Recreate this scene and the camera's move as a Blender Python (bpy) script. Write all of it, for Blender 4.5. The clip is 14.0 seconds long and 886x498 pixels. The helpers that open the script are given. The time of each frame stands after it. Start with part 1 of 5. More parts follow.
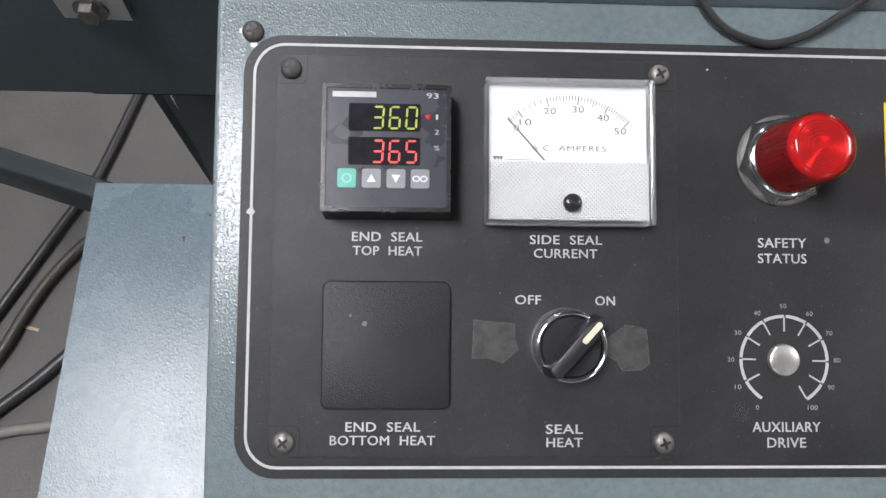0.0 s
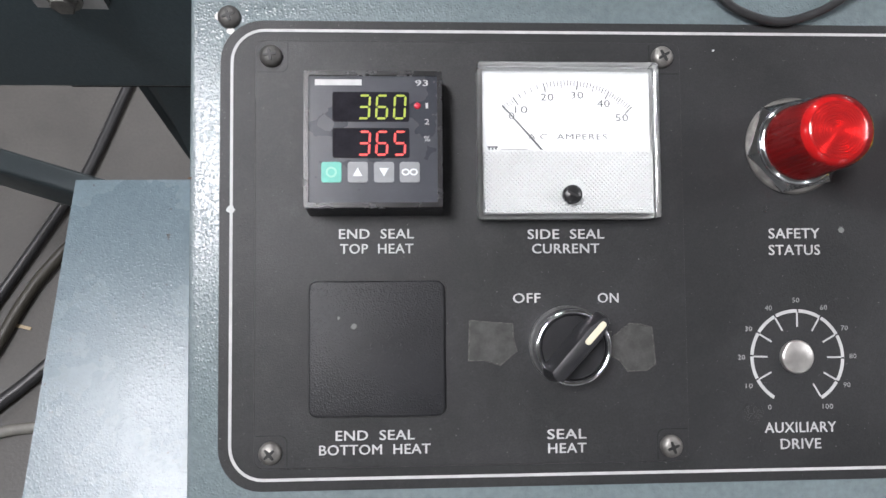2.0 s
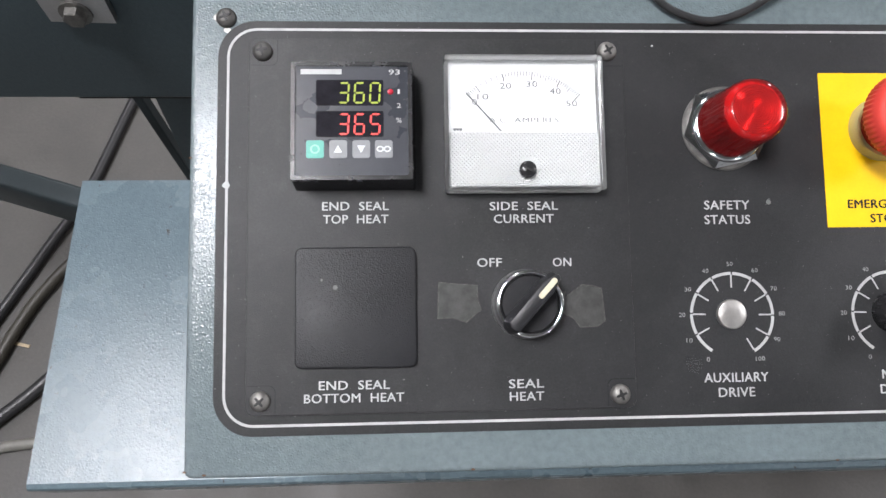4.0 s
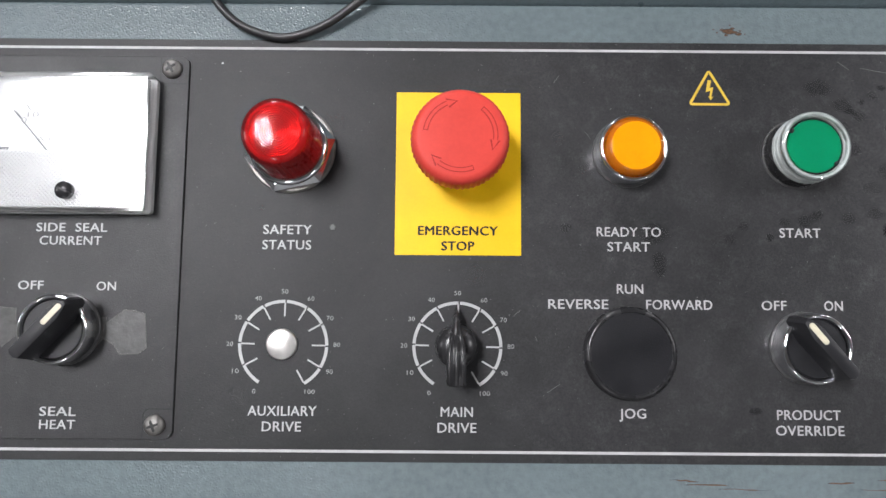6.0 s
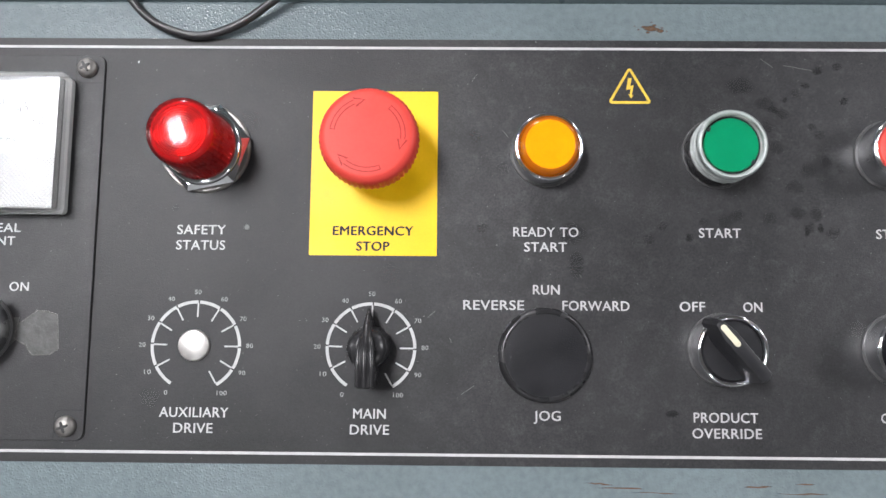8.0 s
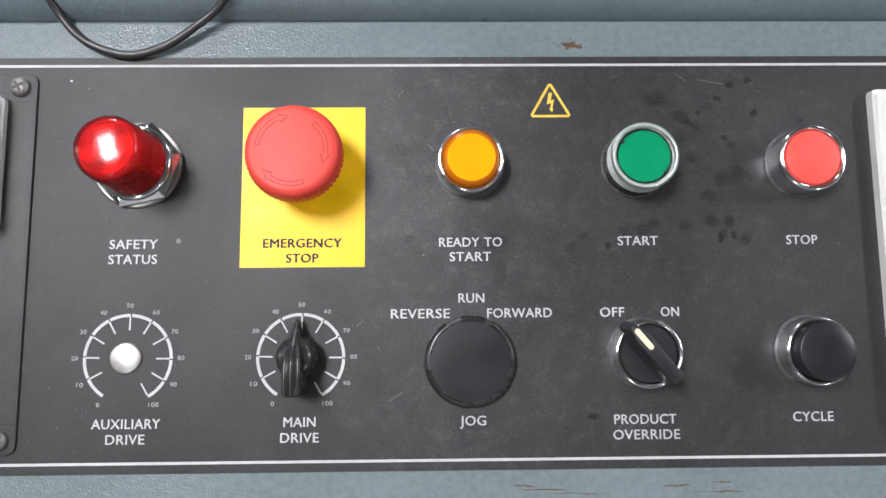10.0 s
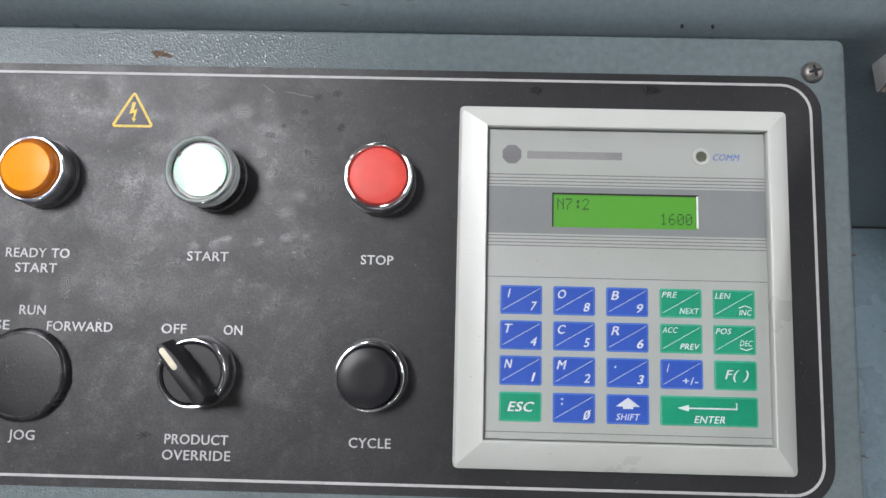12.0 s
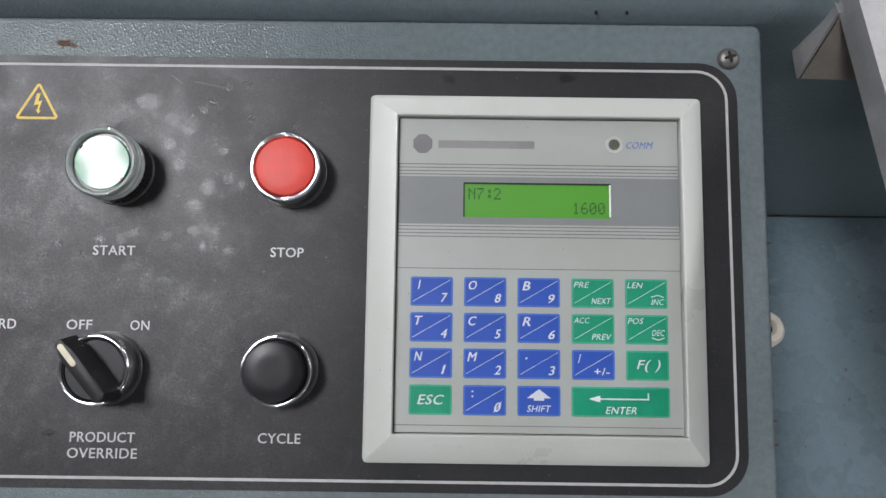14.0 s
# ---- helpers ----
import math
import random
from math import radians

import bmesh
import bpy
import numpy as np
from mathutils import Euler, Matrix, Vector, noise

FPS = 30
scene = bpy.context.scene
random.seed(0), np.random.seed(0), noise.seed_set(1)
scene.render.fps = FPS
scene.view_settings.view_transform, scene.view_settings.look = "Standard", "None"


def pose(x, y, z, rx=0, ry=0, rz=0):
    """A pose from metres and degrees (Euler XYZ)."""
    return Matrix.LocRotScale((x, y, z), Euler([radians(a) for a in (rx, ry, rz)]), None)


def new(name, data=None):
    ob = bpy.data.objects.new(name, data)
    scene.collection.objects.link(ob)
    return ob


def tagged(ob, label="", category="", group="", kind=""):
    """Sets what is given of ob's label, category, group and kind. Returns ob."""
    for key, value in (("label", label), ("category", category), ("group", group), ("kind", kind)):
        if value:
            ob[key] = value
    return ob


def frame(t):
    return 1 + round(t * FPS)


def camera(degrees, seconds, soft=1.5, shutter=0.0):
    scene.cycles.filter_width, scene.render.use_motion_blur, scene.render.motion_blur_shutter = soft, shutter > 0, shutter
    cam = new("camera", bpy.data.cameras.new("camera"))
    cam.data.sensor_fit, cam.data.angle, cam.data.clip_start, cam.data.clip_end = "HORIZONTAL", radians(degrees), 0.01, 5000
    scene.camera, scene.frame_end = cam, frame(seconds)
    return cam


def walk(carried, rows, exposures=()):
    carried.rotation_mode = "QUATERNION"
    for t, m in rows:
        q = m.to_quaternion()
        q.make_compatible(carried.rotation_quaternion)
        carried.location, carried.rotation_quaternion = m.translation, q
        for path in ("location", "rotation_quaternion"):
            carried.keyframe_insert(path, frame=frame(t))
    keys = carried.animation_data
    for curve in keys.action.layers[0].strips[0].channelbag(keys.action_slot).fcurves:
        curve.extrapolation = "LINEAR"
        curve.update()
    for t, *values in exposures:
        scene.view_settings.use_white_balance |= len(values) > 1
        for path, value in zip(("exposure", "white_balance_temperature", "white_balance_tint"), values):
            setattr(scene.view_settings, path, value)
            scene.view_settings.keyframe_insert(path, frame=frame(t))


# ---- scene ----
cam = camera(66.6, 14.0, 1.5)
METRES, TURN = 0.62, -2.3
SLOPE, HEIGHT, AHEAD = 16.0, 1.0, 0.2953
# t, x, y, z, yaw, pitch, roll, in the frame of the sloping console face
ROWS = [
    (0.0, 0.0, 0.0, 0.0, -0.03, 3.6, -0.48),
    (0.5, -0.0061, 0.0194, 0.0065, 0.07, 2.79, -0.35),
    (1.0, -0.0019, 0.0265, 0.007, -0.28, 2.72, 0.19),
    (1.5, 0.0012, 0.0281, 0.0077, -0.33, 2.65, 0.43),
    (2.0, 0.003, 0.0267, 0.0069, -0.21, 2.66, 0.48),
    (2.2, -0.0003, 0.0265, 0.0063, -0.61, 2.61, 0.51),
    (4.3, 0.0324, -0.0385, -0.0495, -0.46, 6.47, 0.92),
    (4.5, 0.0563, -0.0428, -0.0525, -0.6, 7.07, 0.84),
    (5.0, 0.1801, -0.0345, -0.0463, 0.79, 6.91, -0.07),
    (5.5, 0.2969, -0.0174, -0.0342, 1.74, 6.29, -0.87),
    (6.0, 0.3791, -0.0017, -0.0282, 2.25, 5.98, -0.42),
    (6.5, 0.4215, 0.0108, -0.0226, 2.36, 5.5, -0.29),
    (7.0, 0.4268, 0.0119, -0.0178, 2.55, 5.16, -0.66),
    (7.5, 0.4336, 0.0095, -0.0231, 2.65, 5.11, -0.64),
    (7.7, 0.4399, 0.0078, -0.0238, 2.84, 5.33, -0.58),
    (9.8, 0.4575, -0.0003, -0.0345, 1.58, 6.64, 0.42),
    (10.0, 0.4876, -0.0069, -0.0274, 1.47, 6.73, 0.5),
    (10.5, 0.5923, -0.015, -0.0209, 2.9, 7.11, -0.74),
    (11.0, 0.6978, -0.0053, -0.0111, 3.18, 7.13, -1.12),
    (11.5, 0.7729, 0.0097, -0.0055, 3.16, 6.71, -1.54),
    (12.0, 0.822, 0.0177, -0.0085, 3.05, 6.37, -1.34),
    (12.5, 0.8549, 0.0245, -0.0111, 3.08, 6.31, -0.66),
    (13.0, 0.8685, 0.0276, -0.0105, 2.78, 6.12, -0.84),
    (13.5, 0.8763, 0.0281, -0.0109, 2.55, 5.96, -0.66),
    (14.0, 0.8794, 0.0281, -0.0091, 2.39, 5.93, -0.73),
]
# the console face: u to the right, v up the slope, w out of the face
FACE = pose(0, 0, HEIGHT, SLOPE)
# the machine: level, x to the right, y away, z up from the middle of the face
BASE = pose(0, 0, HEIGHT)
RIG = FACE @ pose(0, 0, 0, -90) @ pose(0, -AHEAD, 0, 0, 0, TURN)
EXPOSURE = [(0.0, -0.12), (0.5, -0.12), (1.5, 0.0), (2.2, 0.0), (4.5, 0.03), (5.0, -0.12), (5.5, -0.37), (6.0, -0.15), (6.5, -0.02), (7.5, 0.1), (10.0, 0.15), (10.5, 0.12), (11.0, 0.13), (11.5, -0.08), (12.0, -0.32), (12.5, -0.47), (14.0, -0.57)]
walk(cam, [(t, RIG @ pose(METRES * x, METRES * y, METRES * z, 90 + pitch, roll, yaw)) for t, x, y, z, yaw, pitch, roll in ROWS],
     EXPOSURE)

# ---- light: a factory hall with a twin-tube ceiling fitting and added fill ----
world = bpy.data.worlds.new("hall_air")
world.use_nodes = True
world.node_tree.nodes["Background"].inputs[0].default_value = (0.55, 0.6, 0.65, 1)
world.node_tree.nodes["Background"].inputs[1].default_value = 0.07
scene.world = world
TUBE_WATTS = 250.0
# the first fitting glints in the caps; the rest are unseen, added as fill
FITTING_AND_FILL = [(-1.93, -0.12), (-1.95, 6.5), (7.9, 0.2), (7.9, 6.5), (-10.3, 0.2), (-1.95, -9.8), (7.9, -9.8)]
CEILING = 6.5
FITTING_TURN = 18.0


def tube_lamp(x, y, turn, wide, long, watts, at):
    tube = bpy.data.lights.new("tube_or_fill_light", "AREA")
    tube.shape, tube.size, tube.size_y = "RECTANGLE", wide, long
    tube.energy, tube.color = watts, (0.965, 0.955, 1.0)
    new("tube_or_fill_light", tube).matrix_world = pose(x, y, CEILING - 0.27, 0, 0, turn) @ pose(at[0], at[1], 0)


# the fitting over the console shows its two rows of tubes in glossy caps; the far ones, added unseen for fill, are one
# band each
for n, (fx, fy) in enumerate(FITTING_AND_FILL):
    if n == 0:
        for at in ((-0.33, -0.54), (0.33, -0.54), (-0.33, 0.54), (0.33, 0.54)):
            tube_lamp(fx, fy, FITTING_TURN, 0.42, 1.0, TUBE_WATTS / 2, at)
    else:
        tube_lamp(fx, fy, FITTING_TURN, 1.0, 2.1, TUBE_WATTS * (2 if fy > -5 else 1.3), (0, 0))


# ---- materials ----
def tree(name):
    m = bpy.data.materials.new(name)
    m.use_nodes = True
    t = m.node_tree
    return m, t.nodes, t.links, t.nodes["Principled BSDF"]


def grain(nodes, links, scale, detail=4.0, rough=0.6, distort=0.0):
    co = nodes.new("ShaderNodeTexCoord")
    n = nodes.new("ShaderNodeTexNoise")
    n.inputs["Scale"].default_value, n.inputs["Detail"].default_value = scale, detail
    n.inputs["Roughness"].default_value, n.inputs["Distortion"].default_value = rough, distort
    links.new(co.outputs["Object"], n.inputs["Vector"])
    return n.outputs["Fac"]


def ramp(nodes, links, fac, stops):
    r = nodes.new("ShaderNodeValToRGB")
    e = r.color_ramp.elements
    while len(e) < len(stops):
        e.new(0.5)
    for el, (p, c) in zip(e, stops):
        el.position = p
        el.color = (*c, 1) if isinstance(c, tuple) else (c, c, c, 1)
    links.new(fac, r.inputs[0])
    return r.outputs[0]


def blend(nodes, links, fac, a, b, mode="MIX"):
    m = nodes.new("ShaderNodeMix")
    m.data_type, m.blend_type = "RGBA", mode
    for sock, v in ((m.inputs[0], fac), (m.inputs[6], a), (m.inputs[7], b)):
        if isinstance(v, (int, float)):
            sock.default_value = v
        elif isinstance(v, tuple):
            sock.default_value = (*v, 1)
        else:
            links.new(v, sock)
    return m.outputs[2]


def relief(nodes, links, p, height, strength, distance):
    b = nodes.new("ShaderNodeBump")
    b.inputs["Strength"].default_value, b.inputs["Distance"].default_value = strength, distance
    links.new(height, b.inputs["Height"])
    links.new(b.outputs[0], p.inputs["Normal"])
    return b


def plain(name, color, rough=0.4, metal=0.0, vary=0.12, scale=60.0, bump=0.0, bump_scale=900.0, coat=0.0, spec=0.5, pebbled=False):
    """A surface of one colour with slow stains, fine grain and, where wanted, a fine relief."""
    m, nodes, links, p = tree(name)
    slow, fine = grain(nodes, links, scale, 3), grain(nodes, links, scale * 14, 2)
    a = tuple(max(0, c * (1 - vary)) for c in color)
    b = tuple(min(1, c * (1 + vary)) for c in color)
    c1 = ramp(nodes, links, slow, [(0.3, a), (0.7, b)])
    c2 = ramp(nodes, links, fine, [(0.3, 1 - vary * 0.6), (0.7, 1.0)])
    links.new(blend(nodes, links, 1.0, c1, c2, "MULTIPLY"), p.inputs["Base Color"])
    links.new(ramp(nodes, links, slow, [(0.3, max(0, rough * 0.8)), (0.75, min(1, rough * 1.25))]), p.inputs["Roughness"])
    p.inputs["Metallic"].default_value, p.inputs["Coat Weight"].default_value = metal, coat
    p.inputs["Specular IOR Level"].default_value = spec
    if bump:
        relief(nodes, links, p, granules(nodes, links, bump_scale) if pebbled else grain(nodes, links, bump_scale, 3), 1.0, bump)
    return m


def granules(nodes, links, scale):
    """A height field of rounded granules, packed close and uneven in height."""
    co, cells, warp, n = (nodes.new("ShaderNode" + q) for q in ("TexCoord", "TexVoronoi", "VectorMath", "TexNoise"))
    n.inputs["Scale"].default_value = scale * 0.9
    links.new(co.outputs["Object"], n.inputs["Vector"])
    warp.operation = "MULTIPLY_ADD"
    warp.inputs[1].default_value = (1.1 / scale,) * 3
    links.new(n.outputs["Color"], warp.inputs[0])
    links.new(co.outputs["Object"], warp.inputs[2])
    cells.feature = "SMOOTH_F1"
    cells.inputs["Scale"].default_value, cells.inputs["Smoothness"].default_value = scale, 0.35
    links.new(warp.outputs[0], cells.inputs["Vector"])
    dome = ramp(nodes, links, cells.outputs["Distance"], [(0.05, 1.0), (0.62, 0.0)])
    uneven = ramp(nodes, links, grain(nodes, links, scale * 0.55, 2, 0.5), [(0.3, 0.25), (0.62, 1.0)])
    return blend(nodes, links, 1.0, dome, uneven, "MULTIPLY")


def hammer_paint(name, color, lump=0.0001, scale=640.0, rough=0.33, spec=0.5, chip=0.715):
    """Blue-grey industrial paint with a crinkled, orange-peel skin, small chips and stains."""
    m, nodes, links, p = tree(name)
    slow, fine = grain(nodes, links, 14, 4), grain(nodes, links, 300, 3)
    base = ramp(nodes, links, slow, [(0.3, tuple(c * 0.93 for c in color)), (0.7, tuple(c * 1.06 for c in color))])
    base = blend(nodes, links, 1.0, base, ramp(nodes, links, fine, [(0.3, 0.84), (0.65, 1.0)]), "MULTIPLY")
    chips = ramp(nodes, links, grain(nodes, links, 120, 6, 0.75), [(chip, 0.0), (chip + 0.02, 1.0)])
    base = blend(nodes, links, chips, base, (0.05, 0.04, 0.03))
    links.new(base, p.inputs["Base Color"])
    # packed rounded granules of uneven height, run together here and there
    skin = granules(nodes, links, scale)
    links.new(ramp(nodes, links, slow, [(0.3, rough * 0.85), (0.7, rough * 1.2)]), p.inputs["Roughness"])
    relief(nodes, links, p, skin, 1.0, lump)
    p.inputs["Specular IOR Level"].default_value = spec
    return m


def overlay_skin(name, handled=True):
    """Charcoal printed polyester with wiped smears, dust specks and a faint pebble."""
    m, nodes, links, p = tree(name)
    slow = grain(nodes, links, 18, 6, 0.62, 0.3)
    c = ramp(nodes, links, slow, [(0.3, (0.0195, 0.0197, 0.0205)), (0.72, (0.027, 0.027, 0.0283))])
    haze = ramp(nodes, links, grain(nodes, links, 7, 7, 0.7, 0.8), [(0.5, 0.0), (0.72, 0.35)])
    c = blend(nodes, links, haze, c, (0.05, 0.05, 0.051))
    c = blend(nodes, links, 1.0, c, ramp(nodes, links, grain(nodes, links, 1500, 2, 0.6), [(0.3, 0.88), (0.7, 1.08)]), "MULTIPLY")
    specks = ramp(nodes, links, grain(nodes, links, 1150, 2, 0.5), [(0.755, 0.0), (0.785, 1.0)])
    c = blend(nodes, links, specks, c, (0.2, 0.2, 0.2))
    links.new(c, p.inputs["Base Color"])
    # wiped smears change the gloss, not the colour; the skin is most
    # polished and greasy where the start and run buttons are used
    fine = grain(nodes, links, 1100, 3, 0.7)
    co, axes = nodes.new("ShaderNodeTexCoord"), nodes.new("ShaderNodeSeparateXYZ")
    links.new(co.outputs["Object"], axes.inputs[0])
    wiped = ramp(nodes, links, grain(nodes, links, 34, 8, 0.68, 0.9), [(0.33, 0.2), (0.5, 0.46), (0.68, 0.85)])
    patch = ramp(nodes, links, grain(nodes, links, 130, 4, 0.55, 0.3), [(0.52, 0.0), (0.7, 0.4)])
    film = blend(nodes, links, 1.0, wiped, patch, "ADD")
    film = blend(nodes, links, 1.0, film, ramp(nodes, links, fine, [(0.36, 0.35), (0.63, 1.0)]), "MULTIPLY")
    if handled:
        worn = ramp(nodes, links, axes.outputs["X"], [(0.24, 0.14), (0.30, 1.0), (0.44, 0.85), (0.53, 0.2)])
        film = blend(nodes, links, 1.0, worn, film, "MULTIPLY")
    else:
        film = blend(nodes, links, 1.0, film, (0.3, 0.3, 0.3), "MULTIPLY")
    rr = blend(nodes, links, film, ramp(nodes, links, slow, [(0.3, 0.35), (0.72, 0.43)]), (0.25, 0.25, 0.25))
    rr = blend(nodes, links, 1.0, rr, ramp(nodes, links, fine, [(0.35, 0.0), (0.7, 0.08)]), "ADD")
    links.new(rr, p.inputs["Roughness"])
    links.new(ramp(nodes, links, film, [(0.0, 0.18), (1.0, 0.76)]), p.inputs["Specular IOR Level"])
    relief(nodes, links, p, grain(nodes, links, 1300, 3, 0.7), 1.0, 0.00013)
    return m


def soft_patch(name, color, rough, spec, ragged=0.3, most=0.85, full=0.35):
    """A thin stain that fades out towards a ragged edge."""
    m, nodes, links, p = tree(name)
    p.inputs["Base Color"].default_value, p.inputs["Specular IOR Level"].default_value = (*color, 1), spec
    links.new(ramp(nodes, links, grain(nodes, links, 700, 4, 0.7), [(0.3, rough * 0.7), (0.7, rough * 1.5)]), p.inputs["Roughness"])
    relief(nodes, links, p, grain(nodes, links, 1300, 3, 0.7), 1.0, 0.00008)
    co, off = nodes.new("ShaderNodeTexCoord"), nodes.new("ShaderNodeVectorMath")
    off.operation = "DISTANCE"
    off.inputs[1].default_value = (0.5, 0.5, 0.5)
    flat = nodes.new("ShaderNodeVectorMath")
    flat.operation = "MULTIPLY_ADD"
    flat.inputs[1].default_value, flat.inputs[2].default_value = (1, 1, 0), (0, 0, 0.5)
    links.new(co.outputs["Generated"], flat.inputs[0])
    links.new(flat.outputs[0], off.inputs[0])
    edge = ramp(nodes, links, off.outputs["Value"], [(0.2, 0.0), (0.5, 1.0)])
    cover = blend(nodes, links, 1.0, edge, ramp(nodes, links, grain(nodes, links, 330, 5, 0.7), [(0.3, 0.0), (0.7, ragged * 2)]), "ADD")
    cover = ramp(nodes, links, cover, [(full, most), (0.85, 0.0)])
    see, mix = nodes.new("ShaderNodeBsdfTransparent"), nodes.new("ShaderNodeMixShader")
    links.new(cover, mix.inputs[0])
    links.new(see.outputs[0], mix.inputs[1])
    links.new(p.outputs[0], mix.inputs[2])
    links.new(mix.outputs[0], nodes["Material Output"].inputs[0])
    return m


def hazy_lens(name, tint, haze, part_haze, rough, ior=1.5):
    """Coloured see-through plastic with a slight milkiness of its own and a Fresnel gloss."""
    m, nodes, links, p = tree(name)
    nodes.remove(p)
    see, milk, gloss, a, b, fr = (nodes.new("ShaderNode" + n) for n in ("BsdfTransparent", "BsdfDiffuse", "BsdfGlossy", "MixShader", "MixShader", "Fresnel"))
    see.inputs[0].default_value, milk.inputs[0].default_value = (*tint, 1), (*haze, 1)
    a.inputs[0].default_value, fr.inputs["IOR"].default_value = part_haze, ior
    links.new(ramp(nodes, links, grain(nodes, links, 160, 4), [(0.3, rough * 0.6), (0.7, rough * 1.5)]), gloss.inputs["Roughness"])
    links.new(see.outputs[0], a.inputs[1])
    links.new(milk.outputs[0], a.inputs[2])
    links.new(fr.outputs[0], b.inputs[0])
    links.new(a.outputs[0], b.inputs[1])
    links.new(gloss.outputs[0], b.inputs[2])
    links.new(b.outputs[0], nodes["Material Output"].inputs[0])
    return m


def grimy(name, color, rough, bump, bump_scale, spec=0.5):
    """Pale moulded plastic with faint yellowing, fine dark specks and a sand-blasted skin."""
    m, nodes, links, p = tree(name)
    slow = grain(nodes, links, 16, 5, 0.6)
    c = ramp(nodes, links, slow, [(0.3, tuple(q * f for q, f in zip(color, (0.93, 0.93, 0.9)))), (0.7, tuple(q * 1.04 for q in color))])
    specks = ramp(nodes, links, grain(nodes, links, 520, 3, 0.55), [(0.735, 0.0), (0.755, 0.8)])
    c = blend(nodes, links, specks, c, (0.06, 0.05, 0.04))
    links.new(c, p.inputs["Base Color"])
    links.new(ramp(nodes, links, slow, [(0.3, rough * 0.85), (0.7, rough * 1.2)]), p.inputs["Roughness"])
    p.inputs["Specular IOR Level"].default_value = spec
    relief(nodes, links, p, grain(nodes, links, bump_scale, 3), 1.0, bump)
    return m


def clear(name, tint=(0.96, 0.97, 0.97), rough=0.03, ior=1.46):
    """Clear plastic sheet: what is behind it shows through, with a Fresnel gloss."""
    m, nodes, links, p = tree(name)
    nodes.remove(p)
    out = nodes["Material Output"]
    see, gloss, mix, fr = (nodes.new("ShaderNode" + n) for n in ("BsdfTransparent", "BsdfGlossy", "MixShader", "Fresnel"))
    see.inputs[0].default_value, gloss.inputs["Roughness"].default_value = (*tint, 1), rough
    fr.inputs["IOR"].default_value = ior
    links.new(fr.outputs[0], mix.inputs[0])
    links.new(see.outputs[0], mix.inputs[1])
    links.new(gloss.outputs[0], mix.inputs[2])
    links.new(mix.outputs[0], out.inputs[0])
    return m


def tinted(name, color, rough=0.12, through_part=0.6, ior=1.46):
    m, nodes, links, p = tree(name)
    p.inputs["Base Color"].default_value = (*color, 1)
    p.inputs["Transmission Weight"].default_value, p.inputs["IOR"].default_value = through_part, ior
    links.new(ramp(nodes, links, grain(nodes, links, 90, 3), [(0.3, rough * 0.7), (0.7, rough * 1.4)]), p.inputs["Roughness"])
    return m


def glowing(name, color, strength):
    m, nodes, links, p = tree(name)
    p.inputs["Base Color"].default_value = (*color, 1)
    p.inputs["Emission Color"].default_value, p.inputs["Emission Strength"].default_value = (*color, 1), strength
    return m


def concrete(name):
    m, nodes, links, p = tree(name)
    slow, mid, fine = grain(nodes, links, 1.3, 5), grain(nodes, links, 9, 5), grain(nodes, links, 160, 3)
    c = ramp(nodes, links, slow, [(0.3, (0.03, 0.028, 0.025)), (0.7, (0.064, 0.06, 0.054))])
    c = blend(nodes, links, 0.5, c, ramp(nodes, links, mid, [(0.3, (0.028, 0.026, 0.023)), (0.68, (0.08, 0.075, 0.068))]))
    c = blend(nodes, links, 1.0, c, ramp(nodes, links, fine, [(0.3, 0.82), (0.7, 1.0)]), "MULTIPLY")
    links.new(c, p.inputs["Base Color"])
    links.new(ramp(nodes, links, mid, [(0.3, 0.42), (0.7, 0.7)]), p.inputs["Roughness"])
    relief(nodes, links, p, fine, 0.4, 0.001)
    return m


BLUE = hammer_paint("hammer_paint_blue_grey", (0.135, 0.168, 0.177), 0.00016, 900.0, 0.22, 0.58)
SHELF_BLUE = hammer_paint("hammer_paint_shelf", (0.122, 0.17, 0.196), 0.0001, 600.0, 0.27, 0.36, 0.655)
# machine blue darkened for the shade and dirt on low bar and legs
SHADED_DIRTY_BLUE = hammer_paint("machine_paint_shade_and_dirt", (0.024, 0.034, 0.038), 0.00006, 500.0, 0.42, 0.25)
# the same machine blue, the beam's shade mixed into its colour
BEAM_SHADE_BLUE = hammer_paint("machine_paint_beam_shade", (0.062, 0.084, 0.093), 0.00008, 500.0, 0.4, 0.3)
APRON_BLUE = hammer_paint("machine_paint_apron", (0.122, 0.160, 0.175), 0.00018, 700.0, 0.32)
OVERLAY = overlay_skin("charcoal_overlay")
PLATE = overlay_skin("charcoal_plate", False)
INK = plain("white_ink", (0.40, 0.40, 0.40), 0.6, 0, 0.12, 160)
NUMBER_INK = plain("thin_white_ink", (0.27, 0.27, 0.27), 0.6, 0, 0.12, 160)
DARK_INK = plain("dark_ink", (0.010, 0.009, 0.008), 0.5, 0, 0.1, 160, spec=0.3)
CHROME = plain("chrome", (0.88, 0.89, 0.91), 0.1, 1.0, 0.12, 160, 0.00008, 300)
STEEL = plain("worn_steel", (0.21, 0.203, 0.19), 0.48, 0.8, 0.3, 220, 0.00006, 900)
DULL_STEEL = plain("oxidised_screw", (0.085, 0.082, 0.078), 0.5, 0.5, 0.35, 260, 0.00006, 700)
ALUMINIUM = plain("brushed_aluminium", (0.5, 0.5, 0.5), 0.42, 0.75, 0.15, 40, 0.00004, 700)
BRIGHT_CAP = plain("satin_steel_cap", (0.56, 0.545, 0.52), 0.38, 0.9, 0.12, 200)
BLACK = plain("black_plastic", (0.018, 0.018, 0.019), 0.26, 0, 0.2, 140, spec=0.35)
